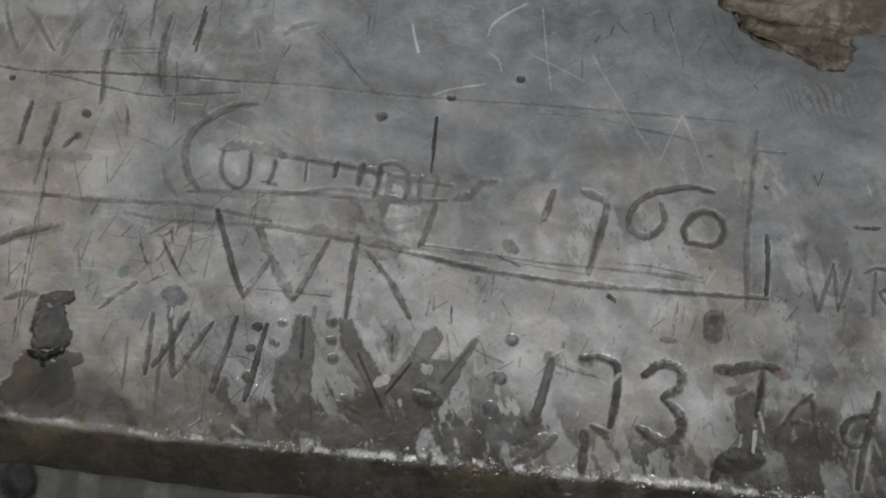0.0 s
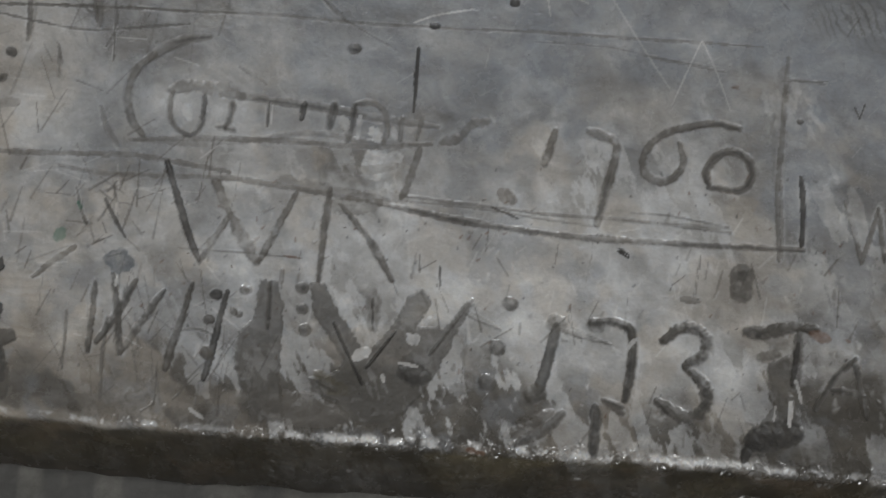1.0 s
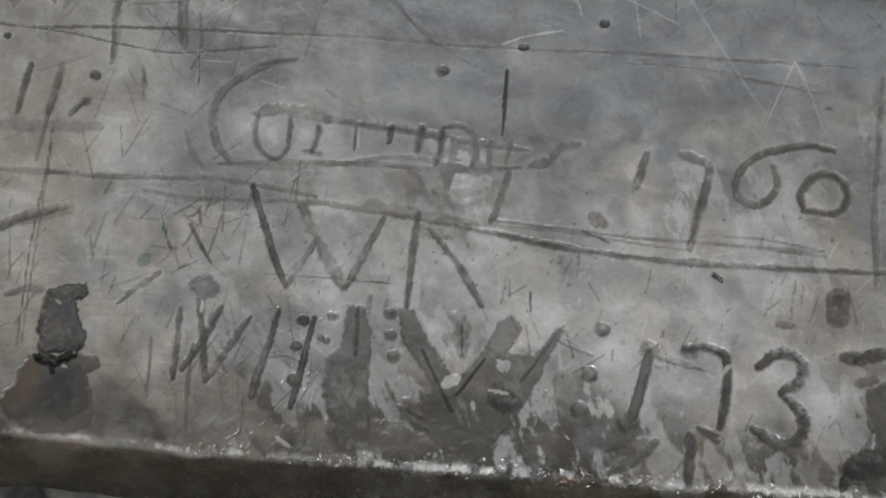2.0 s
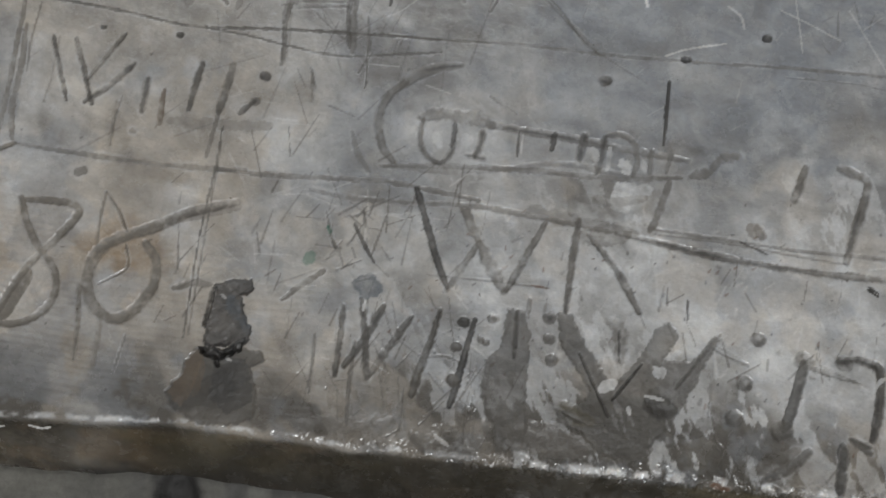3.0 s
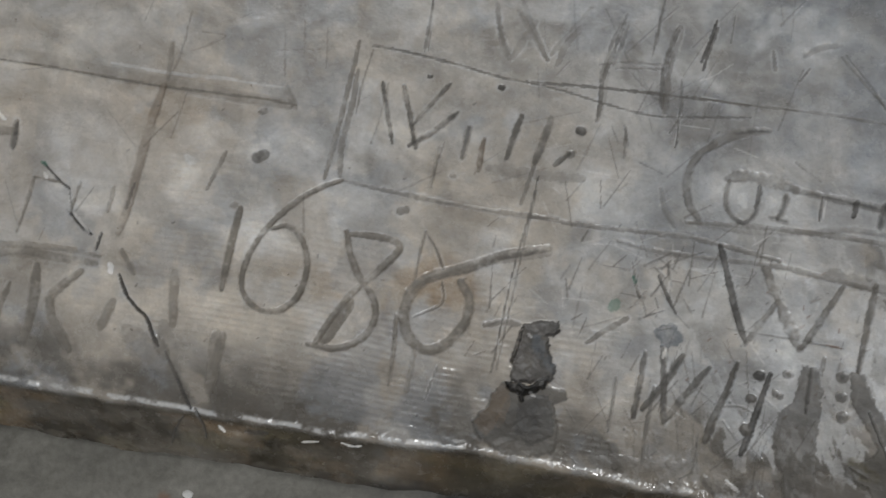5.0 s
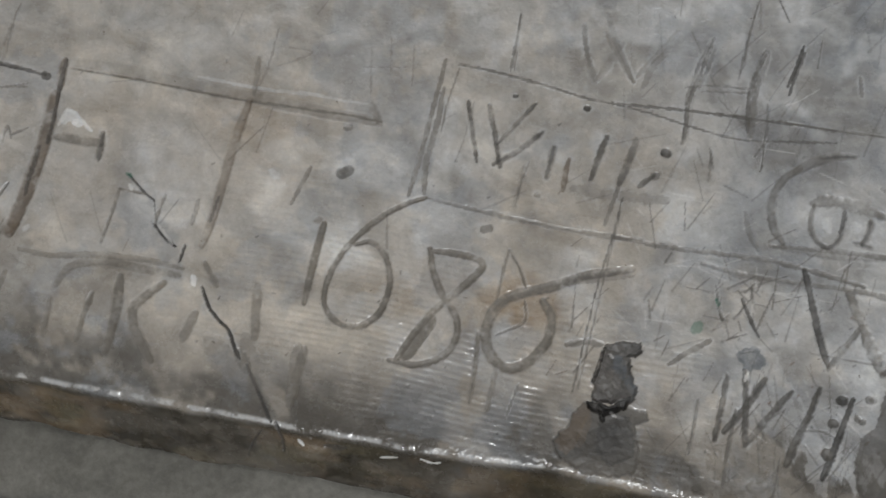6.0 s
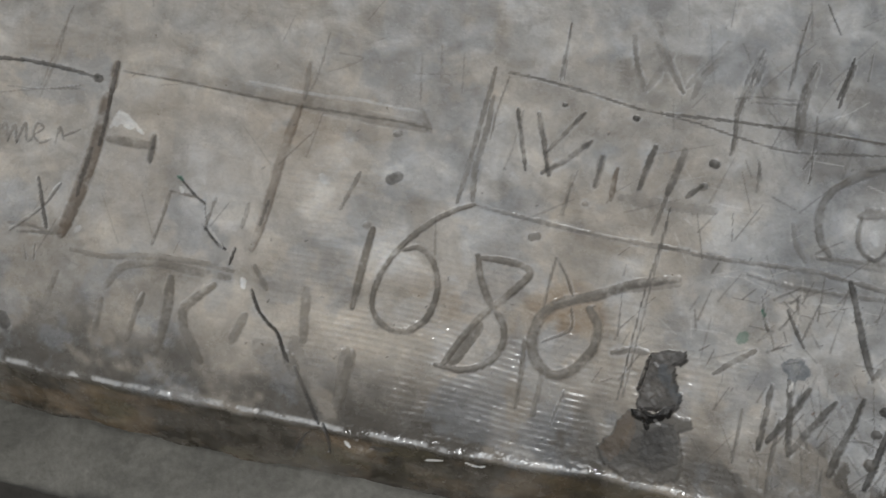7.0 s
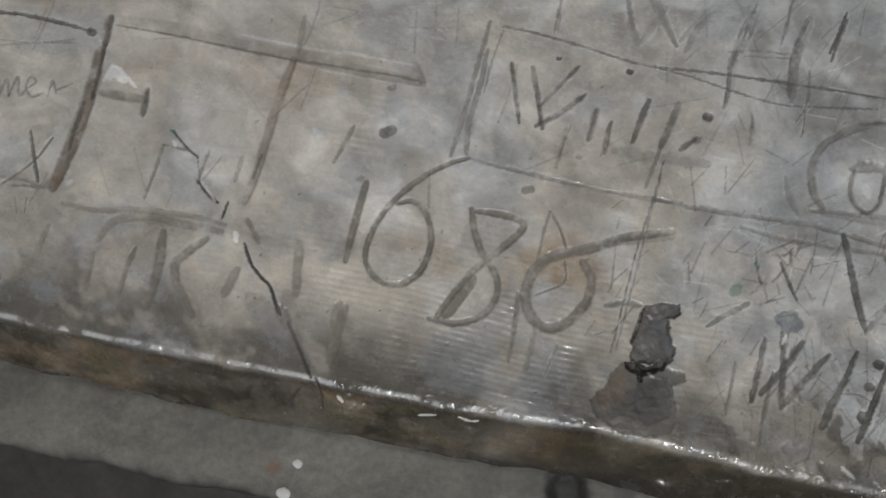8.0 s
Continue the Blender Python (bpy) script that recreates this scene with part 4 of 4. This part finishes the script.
mark("carved_letter", "t", 0.65, 4.7, 0.7, (-613.2, 66.6, -618.3, 42.4))
mark("carved_stroke", "t", 0.75, 6.7, 0.8, (-577.5, 63.8, -569.5, 77.2, -549.3, 84.9, -521.7, 84.1, -496.4, 84.3))
mark("carved_stroke", "t", 0.7, 5.3, 0.8, (-481.1, 95.6, -470.6, 81.7))
mark("carved_stroke", "d", 0.55, 2.0, 0.5, (-670.8, 154.6, -668.2, 158.2, -665, 146.3), (-665, 146.3, -662.2, 158.5, -658.6, 146.7), (-658.6, 146.7, -654.9, 160.6, -651.8, 149.4, -648.3, 151.6), (-647.2, 154.2, -641.8, 159.8, -646.3, 162.1, -647.9, 154, -642.2, 149.6, -634.9, 153.3), (-631.8, 149.9, -630.2, 161.9, -626.2, 154), (-626, 157.2, -616, 163.2))
mark("carved_stroke", "k", 0.5, 3.2, 1.1, (-638.6, 126.1, -633.9, 113, -626.9, 94.2))
mark("carved_stroke", "d", 0.65, 2.7, 0.9, (-622.6, 124.8, -633.3, 106.2, -651.8, 88))
mark("carved_stroke", "d", 0.55, 2.8, 0.8, (-646.6, 88.2, -622.2, 91.2))
mark("carved_stroke", "t", 0.7, 7.1, 0.9, (-622.4, 91.9, -611.7, 98.6))
mark("carved_stroke", "d", 0.4, 1.6, 0.4, (-640.3, 80.8, -636, 70), (-632.5, 82.3, -631, 70.9))
mark("carved_frame", "b", 0.8, 7.4, 2.2, (-600.1, 211.4, -600.3, 192.8))
mark("carved_frame", "b", 0.8, 11.3, 2.8, (-602.7, 188.5, -602.7, 169.1, -605.2, 145.4, -609.5, 119.5, -616, 92.3))
mark("carved_stroke", "k", 0.45, 3.9, 3.2, (-599.5, 212.3, -600.7, 190.8, -600.8, 171.4, -602.4, 155.6))
mark("carved_stroke", "k", 0.4, 2.7, 3, (-606.7, 152.9, -611.1, 119.2))
mark("carved_frame", "t", 0.45, 10.2, 1.3, (-592.5, 211.2, -554.9, 211.5, -515.2, 209.2, -468.2, 207.5, -425.7, 205.9, -387.6, 205.2))
mark("carved_stroke", "t", 0.85, 2.0, 1.4, (-595.7, 207.5, -542.1, 206.8, -491, 205.4, -460.1, 205.2, -406.8, 206.3, -383.1, 205.2))
mark("chip_or_glint", "h", 0.55, 2.3, 0.2, (-508.6, 215.7, -469.5, 214.2, -431.4, 215.6, -391.4, 215.1))
mark("carved_stroke", "t", 0.7, 5.2, 1, (-391.6, 215.8, -383.6, 203.6))
mark("carved_frame", "b", 0.55, 7.5, 1.9, (-471.7, 205.4, -476, 180.2, -479.2, 149.2, -482, 123.9, -485.5, 106.2))
mark("carved_stroke", "k", 0.3, 2.3, 2, (-480.4, 139.5, -483.3, 122.6))
mark("carved_stroke", "t", 0.55, 4.6, 0.8, (-470.4, 234.6, -469.5, 210))
mark("carved_stroke", "t", 0.85, 7.8, 1.6, (-596.2, 160.6, -580.3, 160.7, -565.4, 161.1))
mark("carved_stroke", "d", 0.6, 5.5, 1.8, (-565.2, 168.1, -564.9, 150.8))
mark("chip_or_glint", "p", 0.9, 7.8, 0.9, (-593.7, 171.5, -589, 176.2, -580.9, 171.4))
mark("chip_or_glint", "p", 0.8, 3.5, 0.5, (-595.8, 168.4, -590, 179.1, -573.1, 168.2))
mark("chip_or_glint", "p", 0.85, 3.5, 0.6, (-540.1, 137.3, -538.7, 134.4))
mark("chip_or_glint", "p", 0.9, 5.0, 0.8, (-486.9, 85.4, -485.8, 80.3))
mark("chip_or_glint", "p", 0.6, 2.7, 0.4, (-515.8, 113.8, -505.1, 103.2))
mark("green_stain", "g", 0.7, 2.7, 0.6, (-543.1, 144.4, -540.4, 142.9))
# a glint on the polish, painted as a pale dab
mark("chip_or_glint", "h", 0.7, 5.3, 0.5, (-448.5, 161.7, -443.4, 158.8))
mark("chip_or_glint", "h", 0.6, 3.9, 0.4, (-606.3, 95.7, -603.7, 98.5))
mark("carved_stroke", "k", 0.5, 2.8, 1.2, (-689.2, 200.7, -657.1, 203.1, -632.6, 201.9, -612.2, 200))
mark("drill_hole", "k", 0.6, 5.9, 1.6, (-612.1, 199.6, -610.4, 199.2))
mark("carved_stroke", "t", 0.5, 1.6, 0.4, (-676.5, 178.6, -653.3, 184.3, -622.3, 190.5))
mark("carved_stroke", "t", 0.5, 2.0, 0.4, (-637.3, 244.8, -643.7, 216.4, -649.2, 188.1))
mark("drill_hole", "d", 0.6, 4.1, 1.2, (-402.7, 169.3, -400.8, 171.1))
mark("carved_stroke", "t", 0.7, 2.6, 0.7, (-423.5, 168.9, -431.8, 142.8))
mark("carved_stroke", "t", 0.6, 6.0, 0.9, (-413.9, 134.8, -411.5, 136))
mark("drill_hole", "k", 0.5, 8.8, 1.5, (-645.1, 29.5, -641.9, 25.5))
mark("carved_stroke", "o", 0.42, 3.2, 0.6, (-265, 288, -259.7, 271, -251.3, 253.2))
mark("carved_stroke", "o", 0.38, 3.2, 0.6, (-251.5, 297.7, -242.6, 280.7, -228, 256.6))
mark("carved_stroke", "o", 0.3, 4.3, 0.5, (-250.5, 254.8, -238.9, 280.2))
mark("carved_stroke", "o", 0.3, 3.6, 0.5, (-226.2, 260.2, -205.2, 293.4))
mark("carved_stroke", "o", 0.51, 1.8, 0.5, (-305.7, 289.3, -305.2, 270.7, -303.9, 252.2))
mark("carved_stroke", "d", 0.45, 3.2, 0.5, (-183.2, 290.9, -188.4, 276, -191.2, 260.1, -193.3, 247.6))
mark("carved_stroke", "d", 0.5, 1.4, 0.4, (-193.2, 251.3, -191.3, 224.8))
mark("carved_stroke", "d", 0.4, 4.1, 0.5, (-150.6, 271.6, -151.2, 251.4, -149.6, 234.5))
mark("carved_stroke", "d", 0.45, 2.1, 0.4, (-147.5, 289.7, -153.3, 273, -155.9, 257.9))
mark("carved_stroke", "d", 0.5, 1.4, 0.4, (-158.1, 321.6, -160.5, 299.2, -161.4, 276.3))
mark("carved_stroke", "d", 0.45, 1.8, 0.4, (-195.2, 258.3, -179.8, 262.1, -157, 263.9))
mark("carved_stroke", "d", 0.5, 1.4, 0.4, (-141.4, 236, -140.3, 214.3))
mark("carved_stroke", "d", 0.5, 2.1, 0.4, (-138.3, 234.4, -145.3, 222.2))
mark("carved_stroke", "d", 0.4, 1.1, 0.3, (-176.9, 285.4, -162.2, 273.2), (-175.2, 256.3, -156.5, 241.3), (-160.1, 251.6, -168.3, 228.2))
mark("carved_stroke", "d", 0.55, 1.8, 0.5, (-173.8, 222.8, -170.1, 210.3))
mark("carved_stroke", "d", 0.5, 2.1, 0.6, (-210.6, 193, -204.3, 201.5))
mark("carved_stroke", "t", 0.6, 2.2, 0.5, (-287.5, 191.8, -288.9, 165.6))
mark("drill_hole", "d", 0.6, 5.0, 1, (-205.9, 198.6, -203.9, 199.7))
mark("drill_hole", "d", 0.5, 3.6, 0.8, (-276.3, 175, -275.2, 174.8))
mark("drill_hole", "d", 0.6, 5.1, 0.8, (-305.8, 147.6, -302.3, 149))
mark("carved_stroke", "d", 0.5, 1.9, 0.5, (-172.5, 221.2, -171.2, 201.8))
mark("carved_stroke", "d", 0.55, 1.5, 0.5, (-222.2, 174, -223.8, 154.4, -225.8, 127.2, -227.4, 100.1, -230.2, 57.8))
mark("carved_stroke", "d", 0.5, 1.6, 0.4, (-44.9, 285.4, -27.8, 269.1, -14.7, 253.7, -4.2, 245.6))
mark("carved_stroke", "o", 0.38, 1.5, 0.4, (-6.3, 247.3, 26.2, 230.6))
mark("carved_stroke", "d", 0.5, 1.2, 0.3, (-13.3, 302, -13.5, 274.3))
mark("scratch", "p", 0.6, 1.5, 0.2, (16.8, 292.7, 22.9, 276.6))
mark("scratch", "p", 0.4, 1.2, 0.1, (-131.8, 257, -124.4, 260.8, -112.9, 270.5))
mark("carved_stroke", "d", 0.5, 1.5, 0.5, (-93.2, 106, -62.4, 106, -20.9, 105))
mark("rust_stain", "r", 0.6, 1.5, 0.3, (-31.7, 105.6, -22, 104.9))
mark("carved_stroke", "o", 0.42, 1.5, 0.4, (77.7, 80.9, 93.5, 73.9))
mark("carved_stroke", "o", 0.42, 1.5, 0.4, (139.2, 74.9, 156.8, 68.8))
mark("carved_stroke", "d", 0.45, 1.1, 0.4, (77.9, 69.5, 76.7, 39.1))
mark("carved_stroke", "d", 0.4, 1.2, 0.3, (106.6, 241.4, 149.2, 241.2, 184.3, 236.4, 221.2, 232.6))
mark("carved_stroke", "d", 0.5, 1.2, 0.4, (254.3, 227.6, 281.1, 229.2))
mark("carved_stroke", "k", 0.5, 1.2, 0.4, (297.4, 215.1, 300.8, 208.4), (300.8, 208.4, 303.4, 217.1))
mark("carved_stroke", "o", 0.38, 9.2, 0.5, (255.4, 165.1, 253.6, 203.5, 255.3, 234.7))
mark("carved_stroke", "o", 0.42, 2.3, 0.5, (256.7, 169.1, 259.8, 123.4))
mark("carved_stroke", "r", 0.6, 2.7, 0.5, (225.4, 222, 228.4, 223.1))
mark("carved_stroke", "d", 0.45, 6.1, 0.5, (96.7, 151.3, 99.8, 145.8))
mark("carved_stroke", "k", 0.5, 1.9, 0.4, (87.8, 142.1, 103.6, 136.6))
mark("carved_stroke", "o", 0.51, 1.9, 0.6, (37.9, 142.4, 76.4, 141.1, 115.1, 137.6, 149.7, 134.8))
mark("carved_stroke", "d", 0.5, 1.5, 0.5, (38.3, 137.8, 77, 134.2, 119.5, 129.5, 157.8, 129.8))
mark("carved_stroke", "o", 0.42, 1.9, 0.5, (157, 139.3, 187.6, 140, 227.8, 138.9))
mark("carved_stroke", "d", 0.6, 1.5, 0.6, (-522.1, 129.8, -517.6, 114.6))
mark("carved_stroke", "t", 0.6, 2.7, 0.6, (-653.1, 92.8, -637.2, 93.4, -624.9, 91.8))
mark("carved_stroke", "d", 0.4, 1.2, 0.3, (-672.6, 183.6, -648.7, 185.4, -622.1, 192.4))
mark("ruled_line", "t", 0.6, 3.9, 0.6, (-607, 82.8, -583.2, 82.6, -556.7, 87.6, -525.9, 90.3, -494.7, 89.4))
mark("carved_stroke", "o", 0.36, 3.5, 0.7, (-263.6, 280.5, -256.7, 261.3, -252.6, 252.9))
mark("carved_stroke", "o", 0.36, 3.5, 0.7, (-250.4, 285.6, -238.9, 270.7, -227.6, 256.7))
mark("carved_stroke", "o", 0.42, 4.6, 0.6, (-208.8, 281.2, -217.2, 268.6, -221.4, 254.4))
mark("carved_stroke", "d", 0.42, 3.1, 0.7, (-181.2, 287.6, -183.4, 271.5, -186.8, 259.4))
mark("carved_stroke", "o", 0.36, 3.5, 0.6, (-190.7, 259, -189.3, 239.4, -190.7, 223.6))
mark("carved_stroke", "o", 0.36, 4.2, 0.7, (-152.3, 266.3, -150.3, 246.7, -150.4, 233))
mark("carved_stroke", "o", 0.36, 3.1, 0.6, (-146.9, 288.5, -150, 270.4, -151.1, 254.6))
mark("carved_stroke", "k", 0.5, 2.7, 0.8, (-125.2, 291.6, -128.2, 278.3, -130.6, 264.2))
mark("carved_stroke", "d", 0.5, 1.9, 0.5, (-142.7, 256.1, -140.6, 235.8, -145.3, 221.6))
mark("carved_stroke", "d", 0.5, 1.5, 0.4, (-140.9, 231.8, -139.7, 212.3))
mark("carved_stroke", "d", 0.45, 1.5, 0.4, (-184.6, 257.6, -155.7, 261.3), (-179.3, 244.2, -154.2, 246.4))
mark("carved_stroke", "o", 0.42, 3.9, 0.6, (-69.9, 281.3, -60.8, 288, -49.3, 291))
mark("carved_stroke", "d", 0.5, 1.6, 0.4, (-70.3, 265.4, -65.7, 274.5))
mark("carved_stroke", "o", 0.38, 3.1, 0.5, (-89.4, 281.6, -86.3, 270))
mark("carved_stroke", "o", 0.51, 3.1, 0.6, (-145.9, 186.4, -140.6, 173.3, -133.9, 164.1))
mark("carved_stroke", "d", 0.45, 1.5, 0.4, (-161, 200.7, -144.9, 195.5))
mark("carved_stroke", "o", 0.51, 6.2, 0.7, (-249.3, 123.2, -234.4, 128.3, -208.2, 135.6))
mark("carved_stroke", "d", 0.5, 1.5, 0.5, (170.1, 144.3, 191.1, 144.2, 227.7, 139.7))
mark("carved_stroke", "k", 0.6, 1.9, 0.5, (164.4, 122.7, 170, 119.4))
mark("carved_stroke", "d", 0.5, 4.6, 0.5, (202.3, 95.5, 211.9, 95.2))
mark("carved_stroke", "o", 0.51, 7.6, 0.6, (104.6, 9.7, 117.4, 15.7, 129.9, 25))
mark("carved_stroke", "k", 0.45, 5.3, 1.6, (157.3, 27.4, 156.7, 16.1, 156.4, 1.1))
mark("carved_stroke", "d", 0.6, 4.5, 1, (159.4, 34.4, 171.1, 30.5))
mark("chip_or_glint", "p", 0.6, 2.3, 0.3, (-129.1, 81.8, -127.8, 87.7))
mark("chip_or_glint", "p", 0.6, 3.0, 0.3, (172.3, 64.5, 177.5, 70.6))
mark("chip_or_glint", "h", 0.7, 3.8, 0.4, (162.8, 64.8, 167.5, 62.2))
# -- end of marks
cut_marks()

# relief: settled hollows, tooling ridges, pitted arris
H = 0.55 * layered(X, Y, 60, 81, 3) + 0.16 * layered(X, Y, 9, 85, 3) + 0.05 * layered(X, Y, 2.4, 89, 2)
comb = np.sin(2 * np.pi * (Y + 0.0009 * (X + 330) ** 2 * np.sign(-(X + 330)) * 0.25 + 1.6 * value_noise(X, Y, 45, 91) + 0.05 * X) / 4.1)
field = np.exp(-(((X + 335) / 120) ** 2) - (((Y - 62) / 52) ** 2)) + 0.45 * np.exp(-(((X + 190) / 60) ** 2) - (((Y - 60) / 50) ** 2))
field += 0.75 * np.exp(-(((X + 420) / 70) ** 2) - (((Y - 140) / 55) ** 2)) + 0.4 * np.exp(-(((X + 270) / 60) ** 2) - (((Y - 190) / 30) ** 2)) + 0.35 * np.exp(-(((X + 640) / 60) ** 2) - (((Y - 210) / 50) ** 2))
H += 0.23 * comb * ease(0.3, 0.08, CUT) * np.clip(field, 0, 1) * np.clip(0.75 + 0.7 * value_noise(X, Y, 14, 95), 0, 1.4)
slant = np.sin(2 * np.pi * (X * 0.9 + Y * 0.5) / 6.5)
H += 0.10 * slant * np.exp(-(((X - 300) / 30) ** 2) - (((Y - 262) / 14) ** 2))
streak = value_noise(X * 2.2, Y * 0.22 + X * 0.15, 3.0, 97)
H += 0.08 * streak * np.exp(-((Y - 40) / 45) ** 2) * ease(-180, -60, X)
rough_arris = np.exp(-((S - 1) / 6) ** 2) * (0.35 + 0.9 * ease(-170, -20, X))
H += rough_arris * (0.95 * layered(X, Y, 4.5, 101, 3) + 0.45 * value_noise(X * 1.6, Y, 1.8, 105))
H += np.exp(-((S + 22) / 16) ** 2) * 1.7 * layered(X, Y, 26, 111, 5)
H -= CUT
fade = ease(-1300, -760, X) * ease(1000, 420, X)
H *= 0.3 + 0.7 * fade
P = np.stack([X, Y - np.sin(turn)[None, :] * H, Z + np.cos(turn)[None, :] * H], 2) / 1000
P[..., 2] += 0.9
N = grid_normals(P)
SUNK = np.maximum(ease(0.08, 0.7, CUT), 0.6 * SOIL)

cell = np.maximum(np.maximum(OWNER[:-1, :-1], OWNER[1:, :-1]), np.maximum(OWNER[:-1, 1:], OWNER[1:, 1:]))
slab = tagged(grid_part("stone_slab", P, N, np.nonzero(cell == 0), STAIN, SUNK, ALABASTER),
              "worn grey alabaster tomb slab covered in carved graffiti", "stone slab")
LOOK = {
    "carved_letter": "soil-darkened chiselled letter stroke", "carved_numeral": "soil-darkened chiselled numeral", "carved_stroke": "shallow soil-darkened chisel stroke",
    "ruled_line": "thin incised guide line", "scratch": "fresh pale scratch", "drill_hole": "small dark drilled hole", "crack": "dark open crack",
    "chip_or_glint": "broken chip or painted glint in the surface", "ink_stain": "dark ink-like stain", "rust_stain": "rusty brown stain", "green_stain": "verdigris green stain",
    "carved_frame": "deep brown-stained carved bar",
}
for number, name in enumerate(MARKS, 1):
    cells = np.nonzero(cell == number)
    if len(cells[0]) > 3:
        grid_part(name, P, N, cells, STAIN, SUNK, ALABASTER, slab, LOOK[name])
# the slab's hidden body
part("slab_core", block_mesh(-1.4, 1.1, 0.02, 0.86, 0.862, 0.888), CRUST, slab)

# ---- the ledge below the slab ----
lx = np.r_[np.arange(-1500, -760, 30), np.arange(-760, 420, 2.5), np.arange(420, 1200, 30)]
ls = np.r_[np.arange(-320, -40, 10), np.arange(-40, 190, 2.5)]
LX, LS = np.meshgrid(lx, ls, indexing="ij")
bend = np.radians(88 * ease(6, -16, ls))
lg = np.diff(ls, prepend=ls[0])
ly, lz = np.cumsum(np.cos(bend) * lg), np.cumsum(np.sin(bend) * lg)
ly, lz = ly - ly[np.searchsorted(ls, 0)], lz - lz[-1]
LY = ly[None, :] - 88 + (3.0 * value_noise(lx, 0 * lx, 120, 121) + 1.5 * value_noise(lx, 0 * lx, 30, 122))[:, None]
LH = 1.4 * layered(LX, LY, 45, 125, 4) + 0.35 * layered(LX, LY, 6, 131, 3)
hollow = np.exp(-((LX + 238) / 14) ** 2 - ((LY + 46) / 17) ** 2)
LH -= 8.5 * ease(0.25, 0.8, hollow + 0.12 * layered(LX, LY, 9, 141, 3))
LP = np.stack([LX, LY - np.sin(bend)[None, :] * LH, lz[None, :] + np.cos(bend)[None, :] * LH], 2) / 1000
LP[..., 2] += 0.866
keep_stain = STAIN
STAIN = np.zeros(LX.shape + (4,))
# the hollow's shade put into the colour, here and again below
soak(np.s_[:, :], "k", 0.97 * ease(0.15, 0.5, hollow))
# shadow below the ledge painted black over its front face
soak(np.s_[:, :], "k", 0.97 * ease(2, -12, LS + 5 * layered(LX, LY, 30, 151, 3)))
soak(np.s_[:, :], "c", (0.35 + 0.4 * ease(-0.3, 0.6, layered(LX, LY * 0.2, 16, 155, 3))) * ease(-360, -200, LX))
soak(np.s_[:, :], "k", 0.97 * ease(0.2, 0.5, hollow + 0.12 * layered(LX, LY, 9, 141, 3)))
for x, y, r, pig in ((-440, -70, 5, "r"),):
    soak(np.s_[:, :], pig, 0.55 * ease(1.2, 0.7, np.hypot(LX - x, LY - y) / r + 0.15 * layered(LX, LY, 6, 161, 2)))
cells = np.nonzero(np.ones((len(lx) - 1, len(ls) - 1), bool))
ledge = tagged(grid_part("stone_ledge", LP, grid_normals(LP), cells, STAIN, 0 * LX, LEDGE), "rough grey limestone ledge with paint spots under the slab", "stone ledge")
STAIN = keep_stain
for x, y, r in ((-0.424, -0.064, 0.0040), (-0.430, -0.086, 0.0052)):
    bm = bmesh.new()
    bmesh.ops.create_uvsphere(bm, u_segments=14, v_segments=8, radius=1)
    top = LP[np.argmin(np.abs(lx / 1000 - x)), np.argmin(np.abs(LP[np.argmin(np.abs(lx / 1000 - x)), :, 1] - y)), 2]
    for v in bm.verts:
        grow = 1 + 0.28 * noise.noise(Vector((v.co.x * 1.7 + x * 90, v.co.y * 1.7, 0.0)))
        v.co = Vector((x + v.co.x * r * grow, y + v.co.y * r * grow * 0.85, top + v.co.z * 0.0012))
    for f in bm.faces:
        f.smooth = True
    part("paint_spot", bm, PAINT, ledge, "splash of dried white paint")
tomb = tagged(part("tomb_chest", block_mesh(-1.45, 1.15, -0.06, 0.86, 0.0, 0.845, 0.006), CHEST), "plain grey limestone tomb chest below the slab", "tomb chest")


# ---- the broken carved stone that lies on the slab ----
def crusty(name, x0, x1, y0, y1, z0, z1, seed, parent, grip, shear, label=""):
    """A weathered stone piece: a rounded block with folds, pits and crust."""
    bm = block_mesh(x0, x1, y0, y1, z0, z1, 0.012)
    bmesh.ops.subdivide_edges(bm, edges=bm.edges[:], cuts=4, use_grid_fill=True)
    bmesh.ops.triangulate(bm, faces=[f for f in bm.faces if len(f.verts) > 4])
    for _ in range(3):
        bmesh.ops.subdivide_edges(bm, edges=[e for e in bm.edges if e.calc_length() > 0.0035], cuts=1, use_grid_fill=True)
    for v in bm.verts:
        v.co.y += shear * (x1 - v.co.x)
    bm.normal_update()
    for v in bm.verts:
        c = v.co * 1000
        fold = noise.fractal(Vector((c.x / 60, c.y / 18, c.z / 14)) + Vector((seed, 0, 0)), 0.9, 2.0, 5)
        pit = noise.fractal(Vector((c.x / 9, c.y / 7, c.z / 6)) + Vector((seed, 5, 0)), 0.8, 2.1, 3)
        hold = min(1.0, max(0.0, (v.co.z - grip) / 0.006))
        v.co += v.normal * (0.0065 * fold + 0.0030 * pit) * hold
    for f in bm.faces:
        f.smooth = True
    return part(name, bm, CRUST, parent, label)


fragment = new("carved_fragment")
fragment.location = (0.0, 0.0, 0.0)
tagged(fragment, "broken brown weathered carved stone lying on the slab", "stone fragment")
crusty("base", 0.236, 0.312, 0.280, 0.40, 0.8985, 0.922, 3.0, fragment, 0.9, 0.35, "dark brown crusted base")
crusty("upper_course", 0.214, 0.46, 0.298, 0.44, 0.919, 0.945, 9.0, fragment, 0.92, 0.06, "ragged brown overhanging upper course")
